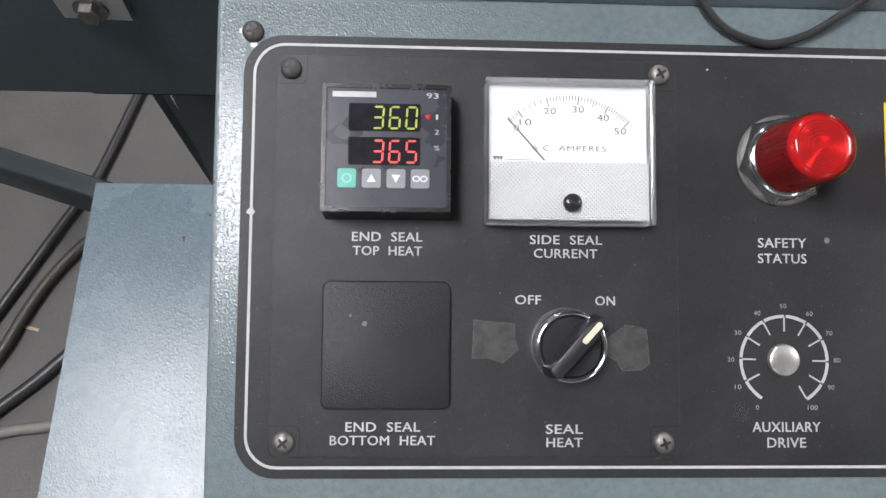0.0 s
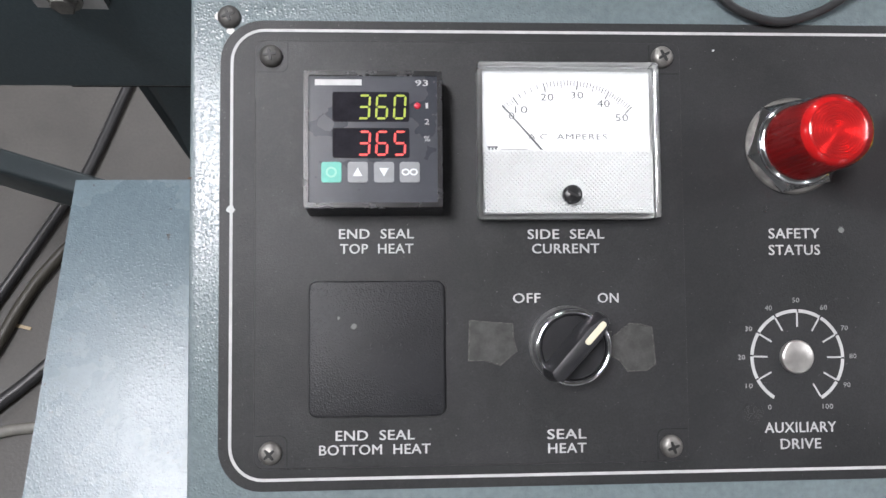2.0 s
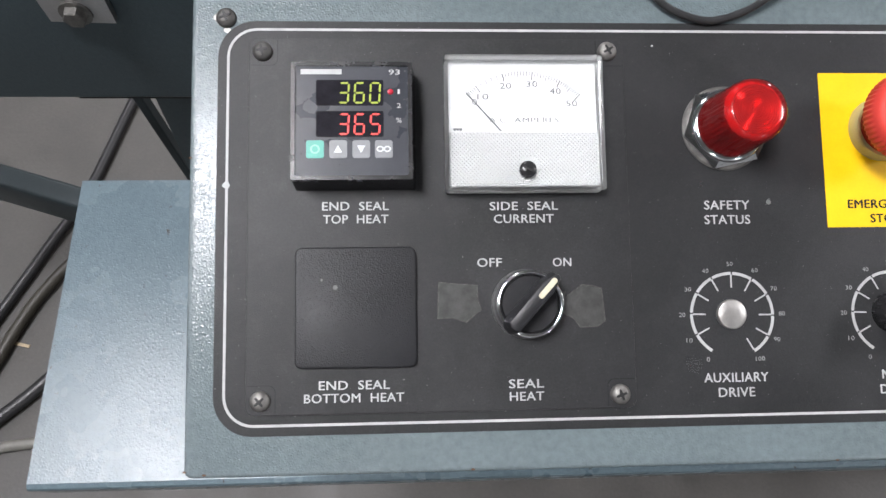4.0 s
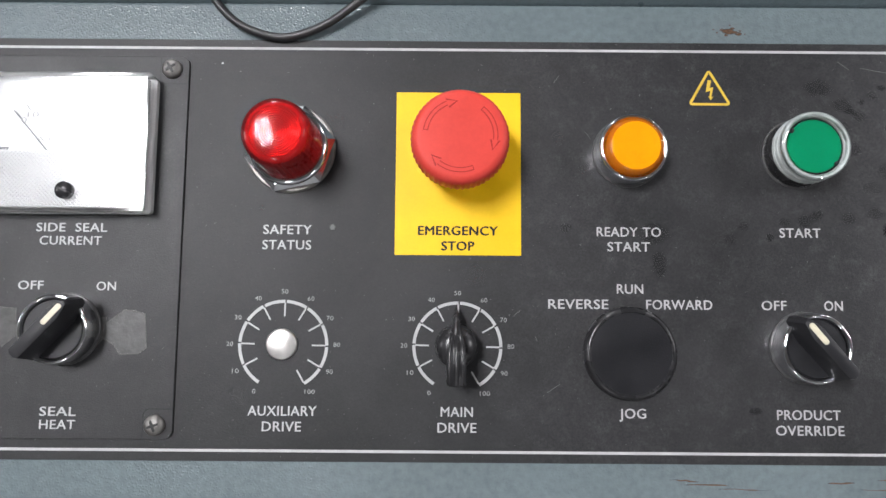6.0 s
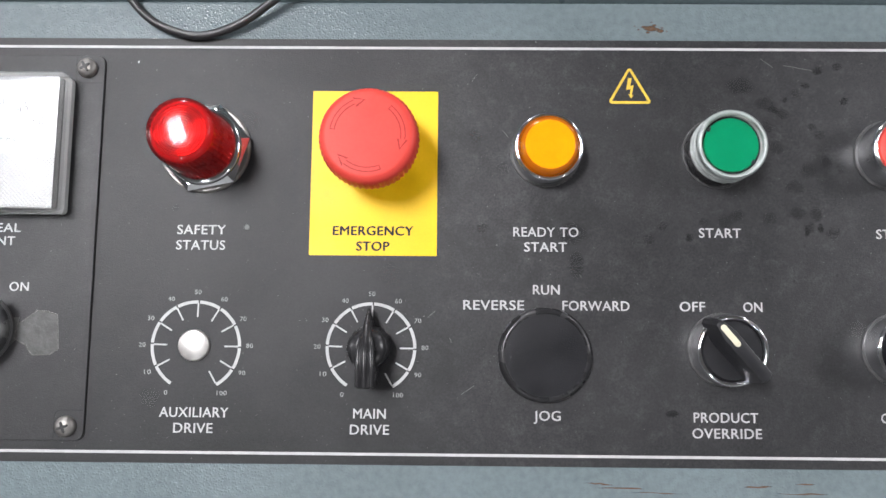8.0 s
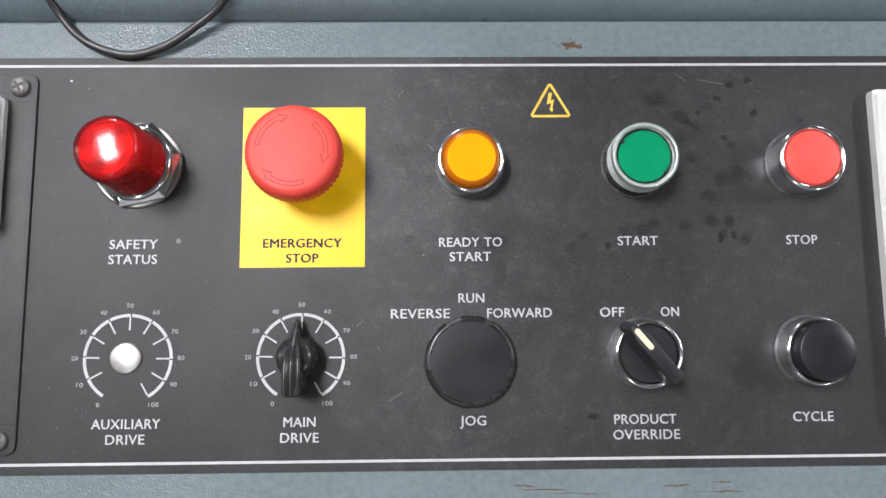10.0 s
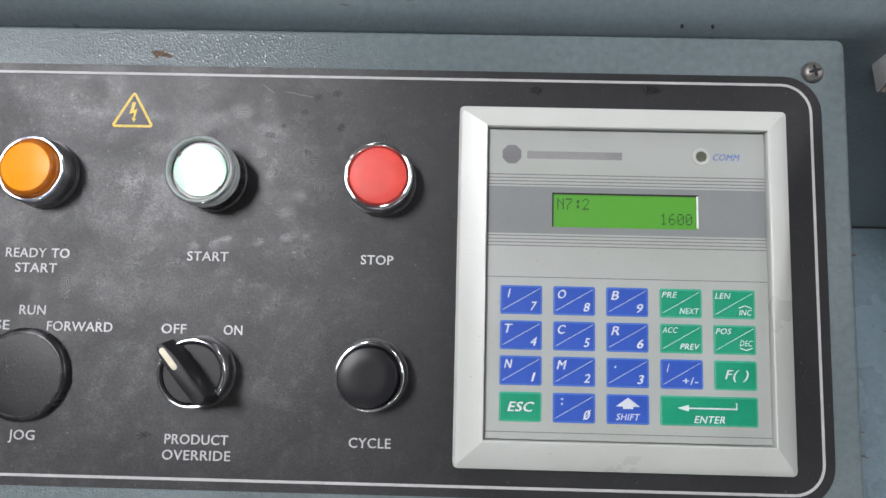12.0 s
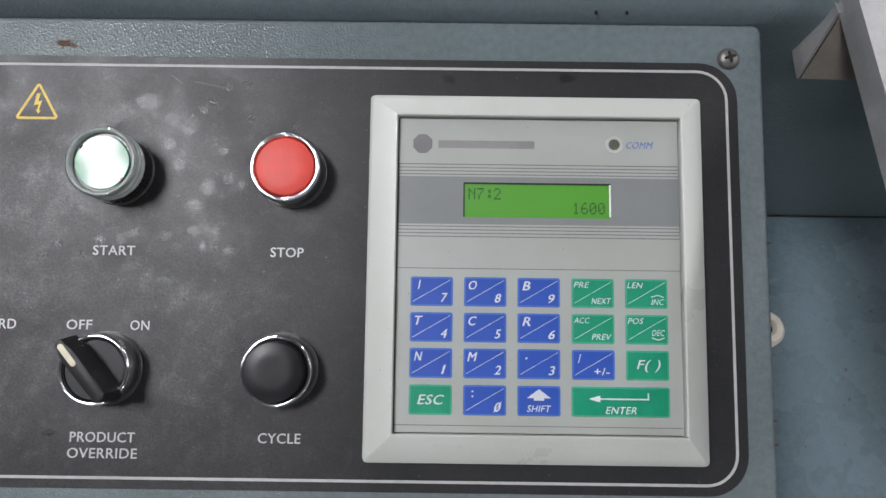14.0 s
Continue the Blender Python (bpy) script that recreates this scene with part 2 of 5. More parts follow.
BLACK_TEX = plain("black_pebbled_plastic", (0.0115, 0.012, 0.014), 0.4, 0, 0.25, 40, 0.00015, 1250, spec=0.32, pebbled=True)
BLACK_FINE = plain("black_grained_plastic", (0.012, 0.0122, 0.014), 0.33, 0, 0.2, 60, 0.00006, 1500, spec=0.34, pebbled=True)
BLACK_CAP = plain("smooth_black_cap", (0.013, 0.0132, 0.0155), 0.36, 0, 0.2, 90, 0.00002, 1500, spec=0.3)
BLACK_SATIN = plain("black_satin_plastic", (0.017, 0.0172, 0.019), 0.42, 0, 0.2, 120, 0.00006, 1500, spec=0.3)
DEEP_BLACK = plain("black_recess", (0.006, 0.006, 0.006), 0.6)
CASE = plain("controller_case", (0.013, 0.013, 0.0145), 0.05, 0, 0.15, 150)
FASCIA = plain("controller_fascia", (0.034, 0.0365, 0.045), 0.3, 0, 0.1, 60, spec=0.3)
WINDOW = plain("display_window", (0.018, 0.017, 0.021), 0.1, 0, 0.2, 120, spec=0.2)
YELLOW = plain("yellow_label", (0.78, 0.49, 0.006), 0.42, 0, 0.06, 60, spec=0.3)
SIGN_YELLOW = plain("yellow_ink", (0.58, 0.40, 0.04), 0.5, 0, 0.15, 160)
RED = plain("red_mushroom_plastic", (0.57, 0.054, 0.041), 0.42, 0, 0.09, 50, 0.00002, 1400, spec=0.18)
RED_DARK = plain("red_dark_recess_shade", (0.27, 0.016, 0.013), 0.5, 0, 0.1, 80, spec=0.2)
RED_BUTTON = plain("red_button_plastic", (0.60, 0.066, 0.052), 0.47, 0, 0.1, 80, 0.00003, 1400, spec=0.33)
AMBER = plain("amber_cap", (0.80, 0.29, 0.003), 0.12, 0, 0.06, 80)
AMBER_RIM = tinted("amber_rim", (0.56, 0.15, 0.006), 0.12, 0.3)
GREEN = plain("green_cap", (0.003, 0.20, 0.085), 0.11, 0, 0.06, 80, spec=0.4)
RED_LENS = hazy_lens("red_clear_lens", (0.9, 0.25, 0.26), (0.75, 0.13, 0.14), 0.06, 0.12, 1.38)
RED_CORE = plain("red_lamp_core", (0.56, 0.024, 0.03), 0.3, 0, 0.1, 80)
RED_RINGS = plain("red_moulded_rings", (0.74, 0.15, 0.125), 0.22, 0.6, 0.1, 80)
CLEAR = clear("clear_cover", rough=0.12, ior=1.6)
GUARD_BAND = plain("pale_guard_band", (0.52, 0.56, 0.54), 0.22, 0, 0.15, 200)
CLEAR_RIM = clear("clear_moulding", (0.93, 0.94, 0.94), 0.05, 1.5)
DIAL_WHITE = plain("meter_dial_white", (0.70, 0.70, 0.695), 0.5, 0, 0.03, 30)
DIAL_SHELL = plain("meter_shell_white", (0.55, 0.55, 0.545), 0.4, 0, 0.04, 40)
PRINT_GREY = plain("print_grey", (0.085, 0.085, 0.09), 0.5)
BEZEL = grimy("terminal_bezel", (0.435, 0.45, 0.425), 0.31, 0.00009, 1000, 0.5)
FACE_GREY = grimy("terminal_face", (0.32, 0.336, 0.318), 0.36, 0.00003, 1100)
BAND_GREY = plain("terminal_band", (0.178, 0.19, 0.19), 0.4, 0, 0.05, 40)
LINE_GREY = plain("terminal_lines", (0.14, 0.14, 0.145), 0.5)
KEY_BLUE = plain("key_blue", (0.026, 0.075, 0.35), 0.34, 0, 0.08, 60)
KEY_GREEN = plain("key_green", (0.008, 0.23, 0.125), 0.36, 0, 0.08, 60)
KEY_RIM_BLUE = plain("key_rim_blue", (0.055, 0.14, 0.43), 0.36)
KEY_RIM_GREEN = plain("key_rim_green", (0.05, 0.32, 0.21), 0.36)
KEY_INK = plain("key_ink", (0.56, 0.58, 0.60), 0.45)
BLUE_INK = plain("blue_ink", (0.06, 0.14, 0.42), 0.5)
LCD = glowing("lcd_green", (0.055, 0.23, 0.015), 0.165)
LCD_INK = plain("lcd_segments", (0.015, 0.05, 0.012), 0.5)
SEG_GREEN = glowing("segments_yellow_green", (0.24, 0.29, 0.02), 0.36)
SEG_RED = glowing("segments_red", (0.62, 0.045, 0.04), 0.8)
PALE_HOSE = plain("pale_hose", (0.15, 0.145, 0.13), 0.5, 0, 0.2, 60)
OLIVE_HOSE = plain("olive_hose", (0.03, 0.027, 0.02), 0.5, 0, 0.2, 60)
STRAW = plain("dry_wood", (0.35, 0.28, 0.18), 0.7, 0, 0.2, 200)
MINT_INK = plain("pale_mint_ink", (0.16, 0.43, 0.36), 0.45)
MINT = plain("mint_key", (0.06, 0.34, 0.27), 0.4)
PALE_KEY = plain("grey_key", (0.19, 0.195, 0.205), 0.4)
TAPE = plain("old_tape", (0.055, 0.055, 0.053), 0.36, 0, 0.3, 160, 0.00016, 420, spec=0.32)
TAPE_EDGE = plain("tape_edge", (0.085, 0.083, 0.078), 0.45, 0, 0.5, 420, spec=0.2)
CREAM = plain("cream_insert", (0.60, 0.56, 0.42), 0.45, 0, 0.15, 200)
RUBBER = plain("black_rubber", (0.018, 0.018, 0.019), 0.42, 0, 0.2, 200)
GREY_CABLE = plain("grey_cable", (0.09, 0.09, 0.095), 0.35, 0, 0.2, 120)
PAINT_CHIP = soft_patch("bare_paint_chip", (0.6, 0.6, 0.58), 0.4, 0.4, 0.15, 0.9, 0.3)
SMUDGE = soft_patch("faint_smudge", (0.075, 0.075, 0.075), 0.5, 0.25, 0.4, 0.5, 0.0)
RUST = soft_patch("rust", (0.085, 0.047, 0.026), 0.7, 0.3, 0.2, 1.0, 0.5)
NYLON = plain("white_nylon", (0.66, 0.62, 0.53), 0.45, 0, 0.1, 120)
CONCRETE = concrete("factory_concrete")
HALL_PAINT = plain("hall_paint", (0.42, 0.43, 0.43), 0.7, 0, 0.1, 1.5)
CEILING_PAINT = plain("ceiling_paint", (0.5, 0.5, 0.5), 0.7, 0, 0.1, 1.5)
HOUSING = plain("fitting_white", (0.75, 0.75, 0.74), 0.5, 0, 0.04, 5)


# ---- helpers for shapes; all in millimetres ----
def part(name, bm, material, parent=None, label="", at=None, smooth=False):
    """Links a bmesh, drawn in millimetres, as one mesh object under a thing or a part."""
    bmesh.ops.scale(bm, vec=(0.001, 0.001, 0.001), verts=bm.verts)
    me = bpy.data.meshes.new(name)
    bm.to_mesh(me)
    bm.free()
    if smooth:
        for f in me.polygons:
            f.use_smooth = True
        me.set_sharp_from_angle(angle=radians(smooth if smooth is not True else 40))
    me.materials.append(material)
    ob = new(name, me)
    if parent is not None:
        ob.parent = parent
    if at is not None:
        ob.matrix_basis = pose(*(c / 1000 for c in at[:3]), *at[3:])
    if label:
        tagged(ob, label)
    return ob


def thing(name, label, category, u=0, v=0, w=0, turn=0, group="", kind="", ground=FACE):
    ob = new(name)
    ob.empty_display_size = 0.01
    ob.matrix_world = ground @ pose(u / 1000, v / 1000, w / 1000, 0, 0, turn)
    return tagged(ob, label, category, group, kind)


def outline(points):
    bm = bmesh.new()
    bm.faces.new([bm.verts.new((x, y, 0)) for x, y in points])
    return bm


def raise_up(bm, height, low=0.0, edge=0.0, segs=2):
    """Turns a flat outline into a slab from low to low + height, its upper rim rounded by edge."""
    for f in bm.faces:
        if f.normal.z < 0:
            f.normal_flip()
    bm.normal_update()
    if height:
        base = list(bm.faces)
        got = bmesh.ops.extrude_face_region(bm, geom=base)
        top = [g for g in got["geom"] if isinstance(g, bmesh.types.BMVert)]
        bmesh.ops.translate(bm, vec=(0, 0, height), verts=top)
        bmesh.ops.recalc_face_normals(bm, faces=bm.faces)
        if edge:
            rim = [e for e in bm.edges if all(abs(q.co.z - height) < 1e-6 for q in e.verts) and any(abs(f.normal.z) < 0.5 for f in e.link_faces)]
            bmesh.ops.bevel(bm, geom=rim, offset=edge, segments=segs, profile=0.5, affect="EDGES")
    bmesh.ops.translate(bm, vec=(0, 0, low), verts=bm.verts)
    return bm


def round_rect(x0, y0, x1, y1, r, n=6):
    pts = []
    for cx, cy, a0 in ((x1 - r, y1 - r, 0), (x0 + r, y1 - r, 90), (x0 + r, y0 + r, 180), (x1 - r, y0 + r, 270)):
        for i in range(n + 1):
            a = radians(a0 + 90 * i / n)
            pts.append((cx + r * math.cos(a), cy + r * math.sin(a)))
    return pts


def slab(x0, y0, x1, y1, r, low, high, edge=0.0, n=6, segs=2):
    return raise_up(outline(round_rect(x0, y0, x1, y1, r, n)), high - low, low, edge, segs)


def frame_ring(outer, inner, low, high):
    """A closed band between two outlines of equally many points."""
    bm = bmesh.new()
    loops = [[bm.verts.new((x, y, z)) for x, y in pts] for pts, z in ((outer, low), (outer, high), (inner, high), (inner, low))]
    n = len(outer)
    for a, b in zip(loops, loops[1:] + loops[:1]):
        for i in range(n):
            bm.faces.new((a[i], a[(i + 1) % n], b[(i + 1) % n], b[i]))
    bmesh.ops.recalc_face_normals(bm, faces=bm.faces)
    return bm


def lathe(profile, n=48, knurl=None, shut=True):
    """Turns (radius, height) pairs about the z axis. knurl: (first, last, depth) of the ringed rows."""
    bm = bmesh.new()
    rings = []
    for k, (r, z) in enumerate(profile):
        if r < 1e-6:
            rings.append([bm.verts.new((0, 0, z))])
            continue
        ring = []
        for i in range(n):
            d = knurl[2] * (i % 2) if knurl and knurl[0] <= k <= knurl[1] else 0
            a = 2 * math.pi * i / n
            ring.append(bm.verts.new(((r - d) * math.cos(a), (r - d) * math.sin(a), z)))
        rings.append(ring)
    for a, b in zip(rings, rings[1:]):
        for i in range(n):
            j = (i + 1) % n
            if len(a) == 1 and len(b) > 1:
                bm.faces.new((a[0], b[i], b[j]))
            elif len(b) == 1 and len(a) > 1:
                bm.faces.new((a[i], a[j], b[0]))
            elif len(a) > 1:
                bm.faces.new((a[i], a[j], b[j], b[i]))
    if shut:
        for ring in (rings[0], rings[-1]):
            if len(ring) > 1:
                bm.faces.new(ring)
    bmesh.ops.recalc_face_normals(bm, faces=bm.faces)
    return bm


def block(x0, y0, z0, x1, y1, z1, edge=0.0, segs=2):
    bm = bmesh.new()
    bmesh.ops.create_cube(bm, size=1, matrix=Matrix.LocRotScale(((x0 + x1) / 2, (y0 + y1) / 2, (z0 + z1) / 2), None, (x1 - x0, y1 - y0, z1 - z0)))
    if edge:
        bmesh.ops.bevel(bm, geom=bm.edges[:], offset=edge, segments=segs, profile=0.5, affect="EDGES")
    return bm


def profile_run(points, x0, x1, wall=0.0):
    """A closed (y, z) outline drawn out along x."""
    bm = bmesh.new()
    a = [bm.verts.new((x0, y, z)) for y, z in points]
    b = [bm.verts.new((x1, y, z)) for y, z in points]
    n = len(points)
    for i in range(n):
        bm.faces.new((a[i], a[(i + 1) % n], b[(i + 1) % n], b[i]))
    bm.faces.new(a), bm.faces.new(b)
    bmesh.ops.recalc_face_normals(bm, faces=bm.faces)
    return bm


def tube_along(points, r, n=10, smooth_steps=8):
    """A round cable through a few points, by a Catmull-Rom run."""
    pts = [Vector(p) for p in points]
    pts = [pts[0] * 2 - pts[1]] + pts + [pts[-1] * 2 - pts[-2]]
    run = []
    for i in range(1, len(pts) - 2):
        p0, p1, p2, p3 = pts[i - 1:i + 3]
        for k in range(smooth_steps):
            t = k / smooth_steps
            run.append(0.5 * (2 * p1 + (p2 - p0) * t + (2 * p0 - 5 * p1 + 4 * p2 - p3) * t * t + (3 * p1 - p0 - 3 * p2 + p3) * t ** 3))
    run.append(pts[-2])
    bm = bmesh.new()
    rings, side = [], Vector((0, 0, 1))
    for i, p in enumerate(run):
        d = (run[min(i + 1, len(run) - 1)] - run[max(i - 1, 0)]).normalized()
        s = d.cross(side)
        s = s.normalized() if s.length > 1e-3 else d.orthogonal().normalized()
        q = s.cross(d).normalized()
        rings.append([bm.verts.new(p + r * (math.cos(2 * math.pi * k / n) * s + math.sin(2 * math.pi * k / n) * q)) for k in range(n)])
    for a, b in zip(rings, rings[1:]):
        for k in range(n):
            bm.faces.new((a[k], a[(k + 1) % n], b[(k + 1) % n], b[k]))
    bm.faces.new(rings[0]), bm.faces.new(rings[-1])
    bmesh.ops.recalc_face_normals(bm, faces=bm.faces)
    return bm


def glyphs(text, bold, shear, spacing, gap=1.35):
    c = bpy.data.curves.new("type", "FONT")
    c.body, c.offset, c.shear, c.space_character, c.resolution_u = text, bold, shear, spacing, 3
    c.space_word = gap
    ob = bpy.data.objects.new("type", c)
    scene.collection.objects.link(ob)
    me = bpy.data.meshes.new_from_object(ob.evaluated_get(bpy.context.evaluated_depsgraph_get()))
    bm = bmesh.new()
    bm.from_mesh(me)
    bpy.data.objects.remove(ob)
    bpy.data.curves.remove(c)
    bpy.data.meshes.remove(me)
    return bm


def words(text, u, v, width, height, bold=0.03, shear=0.0, spacing=1.06, z=0.0, gap=1.35, caps=False):
    """Flat lettering centred on u, standing on v, scaled to its width and to its height (caps: to the height of its capitals)."""
    bm = glyphs(text, 0.0, shear, spacing, gap)
    if bold:
        bm = merge(bm, moved(glyphs(text, 0.0, shear, spacing, gap), bold, bold * 0.5, 0.004), moved(glyphs(text, 0.0, shear, spacing, gap), bold * 0.5, 0, 0.008))
    xs, ys = [q.co.x for q in bm.verts], [q.co.y for q in bm.verts]
    x0, x1, y0, y1 = min(xs), max(xs), min(ys), max(ys)
    if caps:
        stem = glyphs("H", 0.0, shear, spacing)
        y0, y1 = min(q.co.y for q in stem.verts), max(q.co.y for q in stem.verts) + bold * 0.5
        stem.free()
    sx, sy = width / (x1 - x0), height / (y1 - y0)
    for q in bm.verts:
        q.co = (u + (q.co.x - (x0 + x1) / 2) * sx, v + (q.co.y - y0) * sy, z + q.co.z)
    return bm


def merge(*meshes):
    """One bmesh out of several."""
    out = bmesh.new()
    for b in meshes:
        me = bpy.data.meshes.new("tmp")
        b.to_mesh(me)
        out.from_mesh(me)
        b.free()
        bpy.data.meshes.remove(me)
    return out


def moved(bm, x=0, y=0, z=0, turn=0):
    bmesh.ops.transform(bm, matrix=pose(x, y, z, 0, 0, turn), verts=bm.verts)
    return bm


INK_UP = 0.12

# ---- hall: floor, walls, ceiling and its fittings ----
def slab_m(name, x0, y0, z0, x1, y1, z1, material, label):
    ob = part(name, block(*(1000 * c for c in (x0, y0, z0, x1, y1, z1))), material)
    return tagged(ob, label, name.split("_")[0], kind="structure")


slab_m("floor", -15, -12, -0.2, 15, 15, 0, CONCRETE, "worn grey concrete factory floor with stains")
slab_m("wall_north", -15, 15, 0, 15, 15.2, CEILING, HALL_PAINT, "plain pale painted hall wall")
slab_m("wall_south", -15, -12.2, 0, 15, -12, CEILING, HALL_PAINT, "plain pale painted hall wall")
slab_m("wall_west", -15.2, -12.2, 0, -15, 15.2, CEILING, HALL_PAINT, "plain pale painted hall wall")
slab_m("wall_east", 15, -12.2, 0, 15.2, 15.2, CEILING, HALL_PAINT, "plain pale painted hall wall")
slab_m("ceiling", -15.2, -12.2, CEILING, 15.2, 15.2, CEILING + 0.2, CEILING_PAINT, "plain pale hall ceiling")


def ceiling_or_fill_light(x, y):
    t = thing("ceiling_or_fill_light", "white twin-tube ceiling light, the far ones added out of view as fill", "light", x * 1000, y * 1000, CEILING * 1000, FITTING_TURN, "hall lights", ground=Matrix())
    part("housing", block(-590, -1150, -250, 590, 1150, -160, 12), HOUSING, t)
    for s in (-700, 700):
        part("hanger", block(-8, s - 8, -160, 8, s + 8, 0), STEEL, t)
    return t


# all but the first are added fill, out of view
for fx, fy in FITTING_AND_FILL:
    ceiling_or_fill_light(fx, fy)


# ---- machine round the console ----
machine = thing("machine_frame", "blue-grey painted steel frame of a packaging machine", "machine", ground=BASE)
WALL_Y, SHELF_Z = 127.0, -172.0
shelf = [(-88, SHELF_Z - 40), (-91, SHELF_Z - 40), (-91, SHELF_Z - 4), (-90, SHELF_Z - 1.5), (-87, SHELF_Z), (129, SHELF_Z), (129, SHELF_Z - 3), (-87, SHELF_Z - 3)]
part("shelf", profile_run(shelf, -233, 1250), SHELF_BLUE, machine, "pale blue-grey shelf with a pebbled skin and small chips")
lip = [(WALL_Y, SHELF_Z + 0.5), (WALL_Y, 36)]
for i in range(9):
    a = radians(90 * i / 8)
    lip.append((WALL_Y + 22 - 22 * math.cos(a), 36 + 22 * math.sin(a)))
lip += [(420, 58), (420, 55)]
for i in range(9):
    a = radians(90 - 90 * i / 8)
    lip.append((WALL_Y + 22 - 19 * math.cos(a), 36 + 19 * math.sin(a)))
lip += [(WALL_Y + 3, 36), (WALL_Y + 3, SHELF_Z + 0.5)]
part("apron", profile_run(lip, -84, 1250), APRON_BLUE, machine, "dark blue-grey apron with a rolled upper edge", smooth=35)
part("deck", block(330, 138, 58.5, 1250, 420, 62, 0.8), ALUMINIUM, machine, "pale metal deck plate")
part("cross_beam", block(-900, 226, -208, -60, 276, 120, 3), BEAM_SHADE_BLUE, machine, "blue-grey cross beam, shade put into its darker paint")
part("seam", block(690, WALL_Y - 1.4, SHELF_Z + 0.2, 1250, WALL_Y - 0.2, SHELF_Z + 1.2, 0.4), DEEP_BLACK, machine, "dark joint of shelf and apron")
# black strip drawn for the shadow slot under the beam
part("beam_shadow_strip", block(-270, 230, -214, -60, 272, -208.5), DEEP_BLACK, machine)
part("bolt_end", lathe([(0, 0), (12, 0), (12, 6), (10, 8), (0, 8)], 20), STEEL, machine, at=(-262, 258, -222), smooth=40)
gusset_bm = outline([(-222, -200), (-60, -200), (-60, -620), (-250, -620), (-240, -430), (-227, -268)])
bmesh.ops.transform(gusset_bm, matrix=pose(0, 270, 0, 90), verts=gusset_bm.verts)
grown = bmesh.ops.extrude_face_region(gusset_bm, geom=gusset_bm.faces[:])
bmesh.ops.translate(gusset_bm, vec=(0, -8, 0), verts=[g for g in grown["geom"] if isinstance(g, bmesh.types.BMVert)])
bmesh.ops.recalc_face_normals(gusset_bm, faces=gusset_bm.faces)
part("brace", gusset_bm, BEAM_SHADE_BLUE, machine, "blue-grey gusset plate under the beam, its paint darkened for shade")
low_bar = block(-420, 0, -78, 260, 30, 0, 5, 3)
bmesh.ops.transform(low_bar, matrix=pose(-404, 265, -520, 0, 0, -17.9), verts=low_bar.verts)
part("low_bar", low_bar, SHADED_DIRTY_BLUE, machine, "low blue-grey cross tube, darkened for shade and dirt", smooth=30)
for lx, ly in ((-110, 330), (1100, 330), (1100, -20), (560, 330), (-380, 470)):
    part("leg", block(lx - 40, ly - 30, -999, lx + 40, ly + 30, SHELF_Z - 4, 3) if lx > -300 else block(lx - 7, ly - 10, -999, lx + 7, ly + 10, -208, 2), SHADED_DIRTY_BLUE, machine)

clamp = thing("clamp_plate", "bare metal clamp plate bolted to the dark cross beam", "bracket", ground=BASE)
plate_bm = outline([(-239, 0), (-194.5, -1.5), (-186, 160), (-237, 160)])
bmesh.ops.transform(plate_bm, matrix=pose(0, 220, -104, 90), verts=plate_bm.verts)
ext = bmesh.ops.extrude_face_region(plate_bm, geom=plate_bm.faces[:])
bmesh.ops.translate(plate_bm, vec=(0, 6, 0), verts=[g for g in ext["geom"] if isinstance(g, bmesh.types.BMVert)])
bmesh.ops.recalc_face_normals(plate_bm, faces=plate_bm.faces)
part("plate", plate_bm, ALUMINIUM, clamp)
part("bolt_washer", lathe([(0, 0), (11, 0), (11, 2), (0, 2)], 24), STEEL, clamp, at=(-217.5, 220, -94, 90))
part("bolt_head", lathe([(0, 1), (8.2, 1), (8.2, 7), (7.2, 8), (0, 8)], 6), STEEL, clamp, "worn hexagon bolt head", at=(-217.5, 220, -94, 90))


def floor_cable(points, r, label, material=RUBBER):
    t = thing("floor_cable", label, "cable", ground=Matrix())
    part("sheath", tube_along(points, r), material, t, smooth=True)


# the cables rest on the floor
floor_cable([(-520, 960, 10), (-560, 840, 10), (-597, 709, 10), (-650, 518, 10), (-697, 422, 10), (-785, 241, 10), (-880, 60, 10)], 10, "thick black cable lying on the concrete floor")
floor_cable([(-520, 300, 12), (-655, 143, 12), (-746, 58, 12), (-900, -70, 12)], 12, "thick black cable lying on the concrete floor")
floor_cable([(-560, 440, 11), (-647, 377, 11), (-703, 301, 11), (-735, 235, 11), (-775, 140, 11), (-860, 20, 11)], 11, "dull olive hose lying on the concrete floor", OLIVE_HOSE)
floor_cable([(-500, 52, 10), (-663, 25.5, 10), (-737, 14.7, 10), (-950, -40, 10)], 10, "pale grey hose lying on the concrete floor", PALE_HOSE)
sliver = thing("wood_sliver", "pale splinter of wood lying on the concrete floor", "debris", -728, 208, 0, -14, ground=Matrix())
part("splinter", block(-19, -3, 0, 19, 3, 3, 1.2), STRAW, sliver)

# aluminium guide rail beside the console
rail = thing("guide_rail", "bare aluminium guide rail on a folded tab", "rail", ground=BASE)
part("arm", profile_run([(-60, 47), (190, 45), (190, 58), (188, 59), (-58, 61), (-60, 60)], 721, 790), ALUMINIUM, rail, "flat aluminium bar")


def folded(points, thick):
    bm = outline([(p[0], p[1]) for p in points])
    for q, p in zip(bm.verts, points):
        q.co.z = p[2]
    bmesh.ops.triangulate(bm, faces=bm.faces[:])
    bmesh.ops.solidify(bm, geom=bm.faces[:], thickness=thick)
    return bm


part("tab", folded([(716, 113, 14.5), (715, 131, 17.6), (720, 143, 47), (721, 124.5, 47)], 1.4), ALUMINIUM, rail, "folded aluminium flange")
